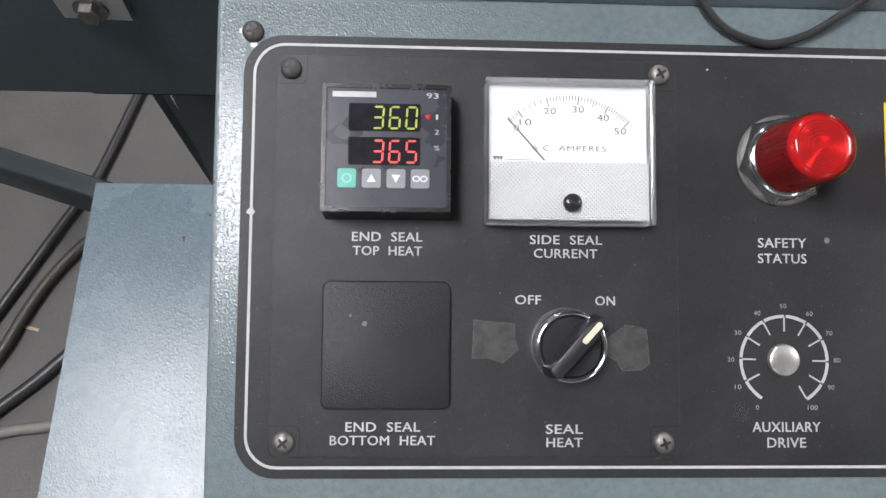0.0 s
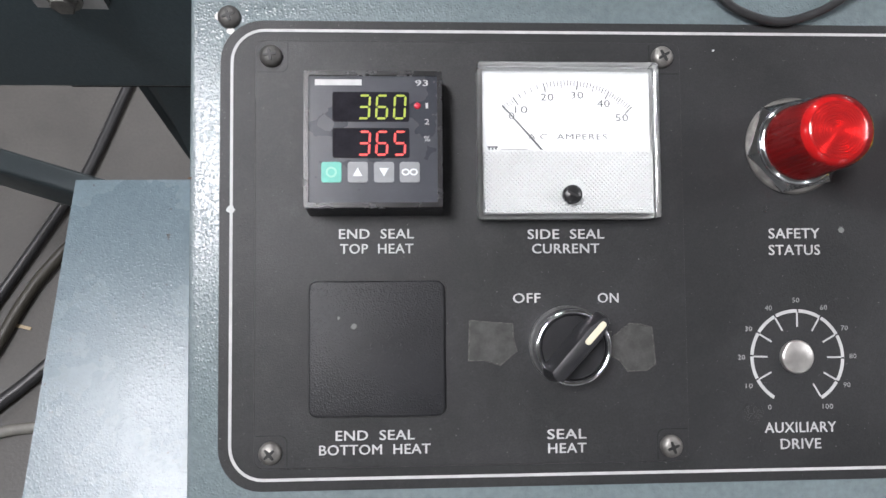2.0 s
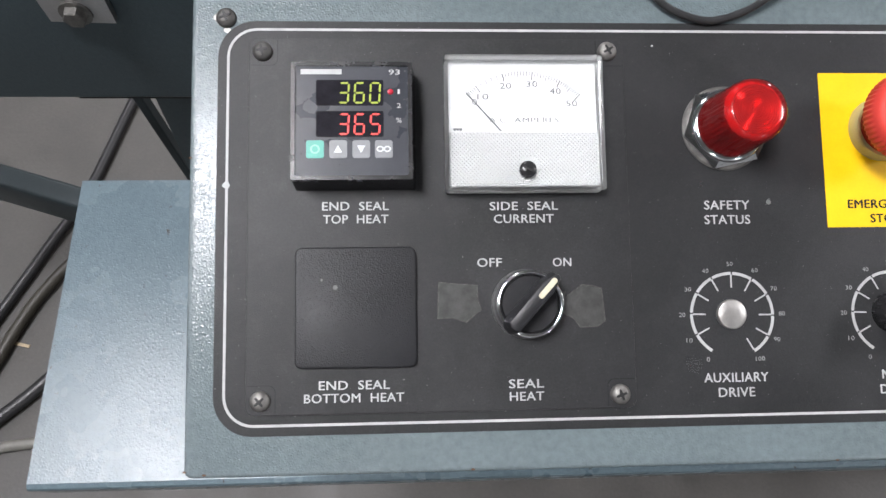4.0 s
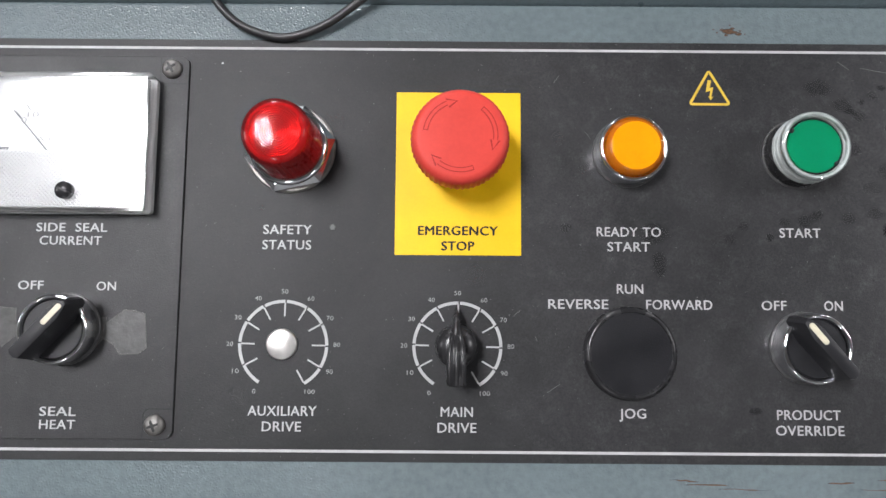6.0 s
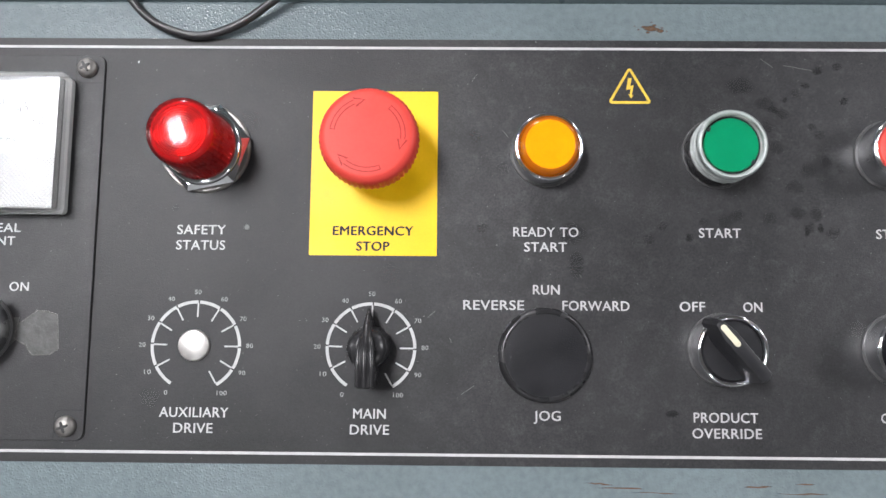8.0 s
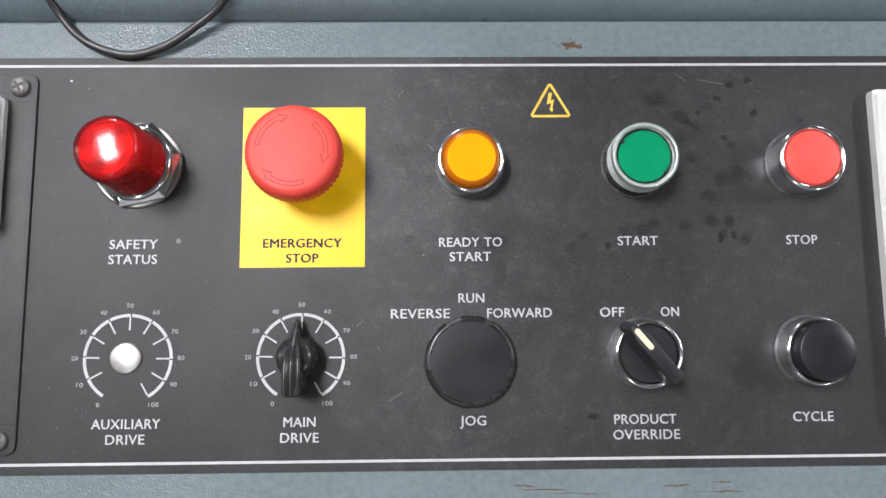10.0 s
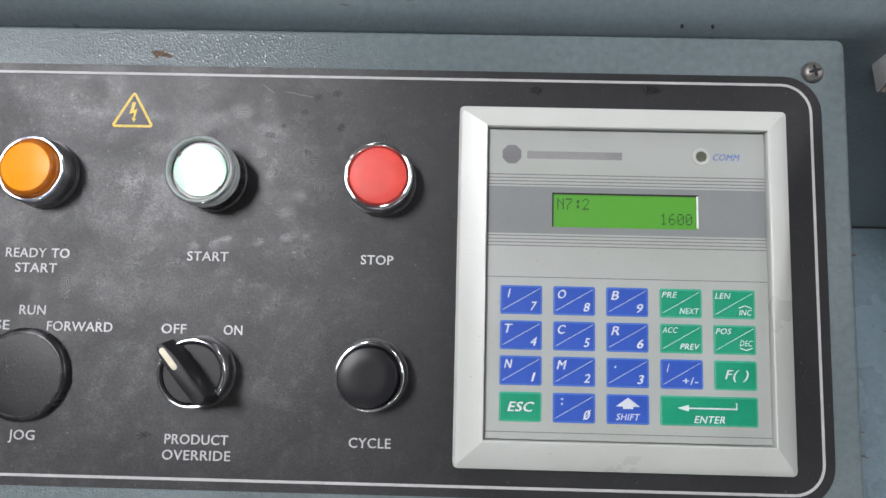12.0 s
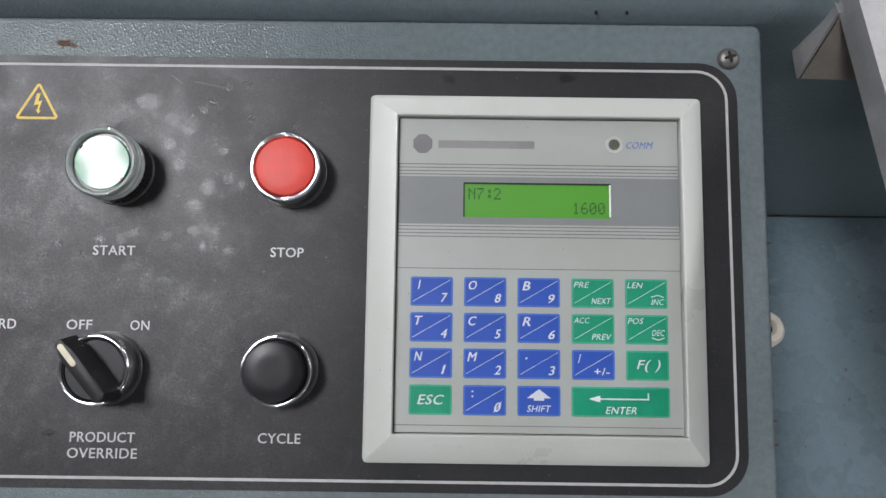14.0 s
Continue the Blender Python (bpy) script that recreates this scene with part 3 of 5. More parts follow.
part("gusset", folded([(717.4, 113, 14.3), (778, 113, 12.6), (778, 124.5, 47), (722, 124.5, 47)], 1.4), plain("brown_primer", (0.20, 0.18, 0.155), 0.5, 0, 0.2, 60), rail, "brownish primed flange")

# ---- console box ----
console = thing("control_console", "blue-grey sloping control console with charcoal front overlay", "control panel")
body = slab(-89.3, -98.2, 690.6, 131.6, 4, -42, 0, 2.2, 5, 3)
part("box", body, BLUE, console, "pebbled blue-grey painted steel box", smooth=35)
part("overlay", slab(-76.6, -80.2, 678.1, 112.8, 17.5, 0.0, 0.35, 0.1, 8, 1), OVERLAY, console, "charcoal printed overlay, smeared and dusty")
part("border_line", frame_ring(round_rect(-72.4, -76.2, 673.7, 109.2, 14, 8), round_rect(-71.2, -75.0, 672.5, 108.0, 12.8, 8), 0.3, 0.35 + INK_UP), INK, console, "thin white printed border line")


def screw(parent, u, v, w, r, turn, material=DULL_STEEL, label="cross-head screw"):
    head = part("screw", lathe([(0, 0), (r, 0), (r, r * 0.25), (r * 0.86, r * 0.5), (r * 0.55, r * 0.66), (0, r * 0.7)], 24), material, parent, label, at=(u, v, w, 0, 0, turn), smooth=50)
    star = []
    for q in range(4):
        for d, a in ((0.2, -45), (0.54, -11), (0.58, 0), (0.54, 11)):
            star.append((r * d * math.cos(radians(90 * q + a)), r * d * math.sin(radians(90 * q + a))))
    cross = raise_up(outline(star), r * 0.74)
    part("cross_slot", cross, DEEP_BLACK, head)
    return head


screw(console, -73, 114, 0, 4.7, 20)
screw(console, 674.3, 114.8, 0, 4.9, 15, STEEL)


def legend(text, u, v, width, parent, height=4.5, z=0.35 + INK_UP, ink=INK, gap=1.2, bold=0.03):
    return part("legend", words(text, u, v + 0.1, width, height - 0.25, bold, z=z, gap=gap, caps=True), ink, parent)


for text, u, v, width in (
    ("SAFETY", 163.8, 20.7, 22.2), ("STATUS", 163.7, 13.7, 22.3), ("READY TO", 319.6, 20.7, 29.4), ("START", 319.4, 13.9, 19.3),
    ("START", 397.8, 20.8, 18.9), ("STOP", 475.1, 20.8, 14.8), ("RUN", 319.6, -5.3, 12.0), ("REVERSE", 296.1, -12.3, 27.2),
    ("FORWARD", 341.7, -12.3, 29.9), ("JOG", 319.6, -60.6, 11.9), ("OFF", 384.5, -12.3, 11.3), ("ON", 411.3, -12.3, 8.5),
    ("AUXILIARY", 163.9, -60.5, 30.7), ("DRIVE", 163.8, -67.3, 17.4), ("MAIN", 241.5, -60.4, 14.4), ("DRIVE", 241.6, -67.3, 17.3),
    ("PRODUCT", 397.8, -60.7, 28.3), ("OVERRIDE", 398.1, -67.5, 30.4), ("CYCLE", 474.6, -60.3, 18.6),
):
    legend(text, u, v, width, console)


def dial_scale(u, v, parent):
    """The printed 0 to 100 scale: ten arc pieces, each with a spoke, and its numerals."""
    z = 0.35 + INK_UP
    for k in range(11):
        a = 237.6 - 29.75 * k
        c, s = math.cos(radians(a)), math.sin(radians(a))
        if k < 10:
            ring = []
            for r, seq in ((20.2, range(9)), (18.8, range(8, -1, -1))):
                for i in seq:
                    b = radians(a - (2.0 if k else 0) - (29.75 - (2.0 if k else 0)) * i / 8)
                    ring.append((u + r * math.cos(b), v + r * math.sin(b)))
            part("scale_arc", moved(outline(ring), 0, 0, z), INK, parent)
        if k:
            hw, r0, r1 = 0.36, 12.8, 18.9
            part("scale_tick", moved(outline([(u + r0 * c - hw * s, v + r0 * s + hw * c), (u + r0 * c + hw * s, v + r0 * s - hw * c),
                                              (u + r1 * c + hw * s, v + r1 * s - hw * c), (u + r1 * c - hw * s, v + r1 * s + hw * c)]), 0, 0, z), INK, parent)
        text = str(k * 10)
        part("scale_number", words(text, u + 24.0 * math.cos(radians(a + 1.0)), v + 24.0 * math.sin(radians(a + 1.0)) - 1.0, 1.5 * len(text), 2.0, 0.0, z=z), NUMBER_INK, parent)


dial_scale(163.5, -29.3, console)
dial_scale(241.6, -29.5, console)
# warning triangle with a bolt of lightning
def round_triangle(corner, out):
    pts = []
    for a in (90, 210, 330):
        cx, cy = corner * math.cos(radians(a)), corner * math.sin(radians(a))
        pts += [(cx + out * math.cos(radians(a + d)), cy + out * math.sin(radians(a + d))) for d in (-60, -30, 0, 30, 60)]
    return pts


part("warning_sign", moved(frame_ring(round_triangle(9.5, 1.2), round_triangle(9.5, 0.05), 0, 0.1), 358.6, 88.6, 0.38), SIGN_YELLOW, console, "yellow high-voltage warning triangle")
bolt_pts = [(-0.6, 5.2), (0.9, 5.2), (0.2, 1.9), (1.7, 2.2), (0.7, -2.0), (1.5, -1.8), (0.5, -3.4), (-0.6, -1.5), (0.0, -1.7), (0.4, 0.6), (-1.5, 0.2)]
part("warning_bolt", moved(outline([(1.12 * x, 1.12 * y) for x, y in bolt_pts]), 358.6, 88.9, 0.48), SIGN_YELLOW, console)


def rust_spot(u, v, r, seed, parent):
    rnd = random.Random(seed)
    r = 1.35 * r
    pts = [(u + r * (0.6 + 0.6 * rnd.random()) * 1.7 * math.cos(a), v + r * (0.5 + 0.6 * rnd.random()) * math.sin(a)) for a in (2 * math.pi * i / 16 for i in range(16))]
    part("rust_spot", moved(outline(pts), 0, 0, 0.03), RUST, parent)


rust_spot(369.0, 118.6, 1.7, 3, console)
for k, (du, dv, r) in enumerate(((3.0, -0.6, 0.9), (-3.2, 0.9, 0.7), (1.6, 1.7, 0.7), (-1.4, -1.6, 0.6), (5.2, 0.4, 0.4), (-5.6, -0.4, 0.35), (7.4, -1.2, 0.25), (0.4, 3.2, 0.3), (-7.4, 1.2, 0.25))):
    rust_spot(369.0 + du, 118.6 + dv, r, 80 + k, console)



def dry_spot(parent, u, v, w, r, seed, material):
    rnd = random.Random(seed)
    pts = [(u + r * (0.8 + 0.35 * rnd.random()) * math.cos(a), v + r * (0.8 + 0.35 * rnd.random()) * math.sin(a)) for a in (2 * math.pi * i / 14 for i in range(14))]
    part("dry_spot", moved(outline(pts), 0, 0, w), material, parent)


CHALK = soft_patch("chalky_residue", (0.15, 0.155, 0.15), 0.6, 0.3, 0.15)
dry_spot(console, 184.3, 24.1, 0.4, 2.1, 1, CHALK)
dry_spot(console, -72.0, 34.0, 0.5, 1.7, 2, INK)
dry_spot(console, -77.2, 114.6, 0.05, 2.6, 9, PAINT_CHIP)
dry_spot(console, -72.4, 108.6, 0.06, 2.4, 10, PAINT_CHIP)
dry_spot(console, 131.0, 101.3, 0.4, 0.55, 11, INK)
dry_spot(console, 151.6, 32.9, 0.4, 2.6, 12, SMUDGE)
for k, (u, v, r) in enumerate(((382.0, 62.0, 6.0), (381.5, -26.0, 7.0), (458.0, -20.0, 7.5), (301.0, 52.0, 5.0), (476.0, -10.5, 7.0), (398.0, 78.5, 6.0), (250.0, 2.0, 9.0), (144.0, -52.0, 7.0), (184.0, 74.0, 9.0), (288.0, 66.0, 6.0))):
    dry_spot(console, u, v, 0.42 + 0.002 * k, r, 30 + k, SMUDGE)
GREASE = soft_patch("grease_film", (0.018, 0.0182, 0.019), 0.28, 0.42, 0.35, 0.85, 0.1)
FILM = soft_patch("clear_dried_film", (0.0185, 0.0187, 0.0195), 0.26, 0.66, 0.3, 0.58, 0.05)


def grease_spot(u, v, ru, rv, seed, film=False):
    rnd = random.Random(seed)
    wob = [rnd.uniform(0, 6.28) for _ in range(3)]
    pts = []
    for i in range(26):
        a = 2 * math.pi * i / 26
        k = 1 + 0.14 * math.sin(2 * a + wob[0]) + 0.1 * math.sin(3 * a + wob[1]) + 0.06 * math.sin(5 * a + wob[2])
        pts.append((u + ru * k * math.cos(a), v + rv * k * math.sin(a)))
    part("grease_spot", moved(outline(pts), 0, 0, 0.37 + 0.003 * (seed % 7)), FILM if film else GREASE, console, "dried film" if film else "dark grease stain")


for k, (u, v, ru, rv) in enumerate(((445.4, 98.5, 3.6, 2.4), (439.4, 91.5, 2.4, 1.9), (453.8, 100.4, 2.8, 2.2), (456.2, 84.5, 2.6, 2.3),
                                    (374.6, -57.3, 4.0, 2.2), (384.0, 21.0, 2.6, 2.0), (441.0, 72.4, 2.2, 2.0), (424.0, 80.0, 2.6, 2.0), (429.5, 85.0, 1.5, 1.6),
                                    (437.0, 24.0, 1.6, 2.6), (443.0, 25.0, 1.6, 2.8), (547.0, 104.0, 3.6, 2.6), (600.0, 104.5, 5.0, 2.8))):
    grease_spot(u, v, ru * 1.25, rv * 1.25, 120 + k)
# dried splashes that show only where the lamps glint
for k, (u, v, ru, rv) in enumerate(((330.5, 22.0, 8.6, 7.6), (333.0, 8.0, 5.4, 8.6), (365.7, 19.6, 3.8, 3.8), (438.5, 51.5, 5.4, 5.2), (444.2, 68.5, 3.4, 3.4), (419.5, 72.2, 4.8, 4.6), (428.2, 77.5, 4.2, 4.0), (434.2, 88.2, 3.6, 3.4),
                                    (400.3, 27.8, 5.4, 4.2), (391.3, 27.7, 4.0, 3.6), (406.0, 31.4, 5.0, 3.6), (420.5, 29.4, 5.2, 3.6), (433.1, 32.1, 5.4, 4.8), (442.0, 32.0, 3.6, 5.6), (438.0, 25.6, 4.4, 3.6), (448.8, 23.4, 4.6, 4.2), (447.3, 55.5, 4.0, 4.2),
                                    (453.8, 53.0, 3.0, 3.4), (477.2, 80.8, 3.6, 3.4), (372.0, 26.0, 3.2, 3.0), (291.3, 24.6, 3.6, 3.6), (409.3, 91.9, 9.0, 6.0), (420.2, 82.7, 7.0, 5.0), (425.0, 62.0, 4.6, 5.6), (432.0, 44.0, 6.0, 5.0))):
    grease_spot(u, v, ru, rv, 160 + k, True)
SCRATCH = plain("pale_scratch", (0.12, 0.12, 0.12), 0.6)
DENT = plain("dark_dent", (0.006, 0.006, 0.006), 0.5)
for k, (u, v) in enumerate(((435.5, 17.2), (420.6, 3.2), (430.2, 1.6), (449.4, 4.3), (417.6, 2.4), (299.0, 75.0), (297.2, 78.0))):
    part("dent", moved(outline([(u + 0.55 * (1 + 0.3 * math.sin(3 * a + k)) * math.cos(a), v + 0.7 * math.sin(a)) for a in (math.pi * i / 5 for i in range(10))]), 0, 0, 0.4), DENT, console)
for k, (u0, v0, u1, v1) in enumerate(((286.0, 92.8, 288.4, 96.2), (300.2, 69.6, 302.6, 66.4), (266.8, -15.9, 270.2, -13.0), (276.4, -24.8, 277.2, -26.9), (281.8, -49.5, 287.7, -45.7), (419.0, 104.1, 424.4, 100.1), (429.6, 101.0, 442.8, 98.5))):
    rnd = random.Random(200 + k)
    n_x, n_y = -(v1 - v0), u1 - u0
    n_l = math.hypot(n_x, n_y)
    run = [(u0 + (u1 - u0) * i / 6 + n_x / n_l * rnd.uniform(-0.15, 0.15), v0 + (v1 - v0) * i / 6 + n_y / n_l * rnd.uniform(-0.15, 0.15)) for i in range(7)]
    part("scratch", moved(outline(run + [(x + 0.22 * n_x / n_l, y + 0.22 * n_y / n_l) for x, y in run[::-1]]), 0, 0, 0.41), SCRATCH, console)
rust_spot(367.0, 119.0, 1.1, 5, console)
rust_spot(373.5, 117.6, 0.9, 6, console)
for k, (u, v) in enumerate(((690.0, 30), (690.2, -48), (690.2, -58), (-88.8, 47), (-88.6, -95), (-80, -96.5), (40, -97), (210, -97.2), (287, -97.2), (330, -96.8))):
    rust_spot(u, v, 0.55, 20 + k, console)


def scratch(parent, x0, y0, x1, y1, z, wide, seed, name="rust_streak"):
    """A thin broken streak of rust."""
    rnd = random.Random(seed)
    up, down = [], []
    for k in range(9):
        f = k / 8
        x, y = x0 + (x1 - x0) * f, y0 + (y1 - y0) * f + rnd.uniform(-0.5, 0.5) * wide
        h = wide * (0.15 + 0.5 * rnd.random()) * (0.4 + math.sin(math.pi * f))
        up.append((x, y + h)), down.append((x, y - h))
    part(name, moved(outline(down + up[::-1]), 0, 0, z), RUST, parent)


for k, (u0, v0, u1, v1) in enumerate(((333, -86.5, 352, -88.0), (338, -88.6, 366, -89.4), (352, -90.5, 384, -91.2), (402, -88.2, 420, -87.4), (414, -90.5, 446, -90.8), (425, -86.2, 437, -86.6))):
    scratch(console, u0, v0, u1, v1, 0.03, 0.55, 40 + k)


def lip_streak(x0, a0, x1, a1, wide, seed):
    """A rust streak that follows the rolled edge of the apron."""
    rnd = random.Random(seed)
    bm, last = bmesh.new(), None
    for k in range(11):
        f = k / 10
        x, a = x0 + (x1 - x0) * f, a0 + (a1 - a0) * f + rnd.uniform(-1, 1)
        h = wide * (0.2 + 0.8 * rnd.random())
        pair = []
        for d in (-h, h):
            b = radians(a + d * 2.6 * abs(x1 - x0) / (abs(x1 - x0) + 4))
            pair.append(bm.verts.new((x + d * 4 / (abs(x1 - x0) + 4), WALL_Y + 22 - 22.06 * math.cos(b), 36 + 22.06 * math.sin(b))))
        if last:
            bm.faces.new((last[0], pair[0], pair[1], last[1]))
        last = pair
    part("rust_streak", bm, RUST, machine)


for k, (x0, a0, x1, a1, wide) in enumerate(((454.5, 35, 460, 35, 0.9), (483, 63, 488.5, 42, 0.5), (485, 40, 491, 43, 0.8), (490, 43, 507, 55, 0.35), (510, 57, 522, 59, 0.25),
                                            (519, 60, 526, 46, 0.3), (529, 62, 530, 54, 0.4), (544, 55, 539, 46, 0.35), (575, 62, 582, 60, 0.8), (610, 61, 622, 60, 0.4), (640, 61, 652, 62, 0.5))):
    lip_streak(x0, a0, x1, a1, wide * 0.6, 60 + k)
for x, r in ((61, 3.2), (80, 3.2), (613, 0.7), (627, 0.7)):
    part("bolt_hole", lathe([(0, 0.5), (r * 0.8, 0.5), (r, 0.3), (r, -2)], 20), DEEP_BLACK, machine, at=(x, WALL_Y + 0.2, 42, 90))

# ---- sub-plate ----
plate = thing("mounting_plate", "charcoal instrument plate screwed onto the console", "plate")
part("sheet", slab(-62, -71, 116, 104, 4, 0.3, 1.5, 0.3), PLATE, plate)
for (u, v, turn), mat in zip(((-55.6, 97.2, 10), (108.1, 97.7, 30), (-55.3, -64.5, 40), (108.2, -64.7, 20)), (DULL_STEEL, STEEL, STEEL, STEEL)):
    screw(plate, u, v, 1.5, 4.6, turn, mat)
# a shallow groove round each corner screw
PLATE_LINE = plain("plate_groove", (0.009, 0.009, 0.0095), 0.5, 0, 0.2, 200, spec=0.2)
for cu, cv, du, dv in ((-62, 104, 1, -1), (116, 104, -1, -1), (-62, -71, 1, 1), (116, -71, -1, 1)):
    reach, bend = 13.4, 3.0
    turn_pts = [(reach - bend + bend * math.sin(radians(a)), reach - bend + bend * math.cos(radians(a))) for a in range(0, 91, 15)]
    run = [(0.8, reach)] + turn_pts + [(reach, 0.8)]
    thin = [(x - 0.32, y) if y < reach - bend else (x, y - 0.32) if x < reach - bend else (x - 0.23, y - 0.23) for x, y in run]
    loop = [(cu + du * x, cv + dv * y) for x, y in run + thin[::-1]]
    part("corner_groove", moved(outline(loop), 0, 0, 1.53), PLATE_LINE, plate)
for text, u, v, width in (
    ("END SEAL", -12.5, 21.5, 30.7), ("TOP HEAT", -12.4, 15.4, 30.1), ("SIDE SEAL", 66.0, 21.0, 32.2), ("CURRENT", 65.8, 15.0, 28.2),
    ("END SEAL", -13.3, -60.2, 32.0), ("BOTTOM HEAT", -13.4, -65.9, 45.0), ("SEAL", 65.0, -61.1, 16.2), ("HEAT", 65.1, -66.8, 15.9),
    ("OFF", 49.2, -5.4, 11.5), ("ON", 83.2, -5.6, 8.8),
):
    legend(text, u, v, width, plate, 4.2, 1.5 + INK_UP, gap=2.1)
P0 = 1.5

# ---- temperature controller ----
ctrl = thing("temperature_controller", "square black digital temperature controller with lit digits", "controller", -12.7, 59.4, P0)
ctrl.matrix_world = ctrl.matrix_world @ Matrix.Diagonal((0.976, 0.976, 1, 1))
flank = bmesh.new()
ring0 = [flank.verts.new((x, y, 0)) for x, y in ((-27.5, -29.2), (28.9, -29.2), (28.9, 27.6), (-27.5, 27.6))]
ring1 = [flank.verts.new((x, y, 13.9)) for x, y in ((-27.3, -27.3), (27.3, -27.3), (27.3, 27.2), (-27.3, 27.2))]
for n in range(4):
    flank.faces.new((ring0[n], ring0[(n + 1) % 4], ring1[(n + 1) % 4], ring1[n]))
flank.faces.new(ring1)
bmesh.ops.recalc_face_normals(flank, faces=flank.faces)
part("case", flank, CASE, ctrl, "glossy black flared case")
part("rim", frame_ring(round_rect(-27.5, -27.4, 27.5, 27.4, 0.8, 4), round_rect(-25.6, -25.5, 25.6, 25.5, 0.8, 4), 12.9, 17.0), plain("controller_rim", (0.012, 0.012, 0.0135), 0.25, 0, 0.2, 120), ctrl)
part("fascia", slab(-25.6, -25.5, 25.6, 25.5, 0.8, 12.4, 16.3, 0, 4), FASCIA, ctrl, "dark grey printed fascia")
SEGS = {"0": "abcdef", "3": "abcdg", "5": "acdfg", "6": "acdefg"}


def seven(ch, x, y, wd, ht, t):
    """The lit bars of one seven-bar digit, leaning a little."""
    g, h = t * 0.35, ht / 2
    shapes = {"a": ((0, ht), (wd, ht), 0), "g": ((0, h), (wd, h), 0), "d": ((0, 0), (wd, 0), 0),
              "f": ((0, h), (0, ht), 1), "b": ((wd, h), (wd, ht), 1), "e": ((0, 0), (0, h), 1), "c": ((wd, 0), (wd, h), 1)}
    out = []
    for s in SEGS[ch]:
        (x0, y0), (x1, y1), up = shapes[s]
        if up:
            pts = [(x0, y0 + g), (x0 + t / 2, y0 + g + t / 2), (x0 + t / 2, y1 - g - t / 2), (x0, y1 - g), (x0 - t / 2, y1 - g - t / 2), (x0 - t / 2, y0 + g + t / 2)]
        else:
            pts = [(x0 + g, y0), (x0 + g + t / 2, y0 - t / 2), (x1 - g - t / 2, y0 - t / 2), (x1 - g, y0), (x1 - g - t / 2, y0 + t / 2), (x0 + g + t / 2, y0 + t / 2)]
        out.append(outline([(x + px + 0.06 * py, y + py) for px, py in pts]))
    return out


Z1 = 16.3
for y0, y1, digits, mat, name in ((7.0, 19.0, "360", SEG_GREEN, "lit_digit"), (-7.6, 4.4, "365", SEG_RED, "lit_digit")):
    win = part("display_window", slab(-16.2, y0, 14.4, y1, 0.8, Z1 - 0.5, Z1 + 0.1, 0, 3), WINDOW, ctrl)
    for i, ch in enumerate(digits):
        part(name, moved(merge(*seven(ch, -6.0 + 7.1 * i, y0 + 1.3, 4.2, 9.2, 0.85)), 0, 0, Z1 + 0.2), mat, win)
for k, (mat, x) in enumerate(((MINT, -16.6), (PALE_KEY, -6.2), (PALE_KEY, 4.2), (PALE_KEY, 14.4))):
    key = part("key", slab(x - 4.0, -17.4, x + 4.0, -9.2, 1.1, Z1 - 0.2, Z1 + 0.35, 0.15), mat, ctrl, ("mint green key" if k == 0 else "pale grey key"))
    z = Z1 + 0.5
    if k == 0:
        sym = frame_ring([(x + 2.2 * math.cos(a), -13.3 + 2.2 * math.sin(a)) for a in (math.pi * i / 8 for i in range(16))],
                         [(x + 1.4 * math.cos(a), -13.3 + 1.4 * math.sin(a)) for a in (math.pi * i / 8 for i in range(16))], z - 0.05, z)
    elif k == 3:
        rings = []
        for cx in (x - 1.6, x + 1.6):
            rings.append(frame_ring([(cx + 1.65 * math.cos(a), -13.3 + 1.4 * math.sin(a)) for a in (math.pi * i / 8 for i in range(16))],
                                    [(cx + 1.05 * math.cos(a), -13.3 + 0.8 * math.sin(a)) for a in (math.pi * i / 8 for i in range(16))], z - 0.05, z))
        sym = merge(*rings)
    else:
        d = 1 if k == 1 else -1
        sym = moved(outline([(x - 1.9, -13.3 - 1.6 * d), (x + 1.9, -13.3 - 1.6 * d), (x, -13.3 + 1.8 * d)][::d]), 0, 0, z)
    part("key_symbol", sym, MINT_INK if k == 0 else KEY_INK, key)
# maker's name as a plain bar
part("maker_mark", moved(outline([(-23.2, 21.6), (-4.6, 21.6), (-4.6, 24.0), (-23.2, 24.0)]), 0, 0, Z1 + 0.15), INK, ctrl, "white printed bar")
part("model_number", words("93", 19.4, 21.5, 5.2, 2.4, z=Z1 + 0.15), INK, ctrl)
for text, y in (("1", 12.6), ("2", 6.1), ("%", -0.8)):
    part("channel_mark", words(text, 21.4, y - 0.2, 1.0 if text == "1" else 1.9 if text == "2" else 2.5, 2.2, 0.0, z=Z1 + 0.2), INK, ctrl)
part("alarm_led", lathe([(0, 0), (1.4, 0), (1.1, 0.7), (0, 1.0)], 16), tinted("led_red", (0.5, 0.03, 0.05), 0.2, 0.2), ctrl, "small red light", at=(17.6, 13.5, Z1), smooth=True)

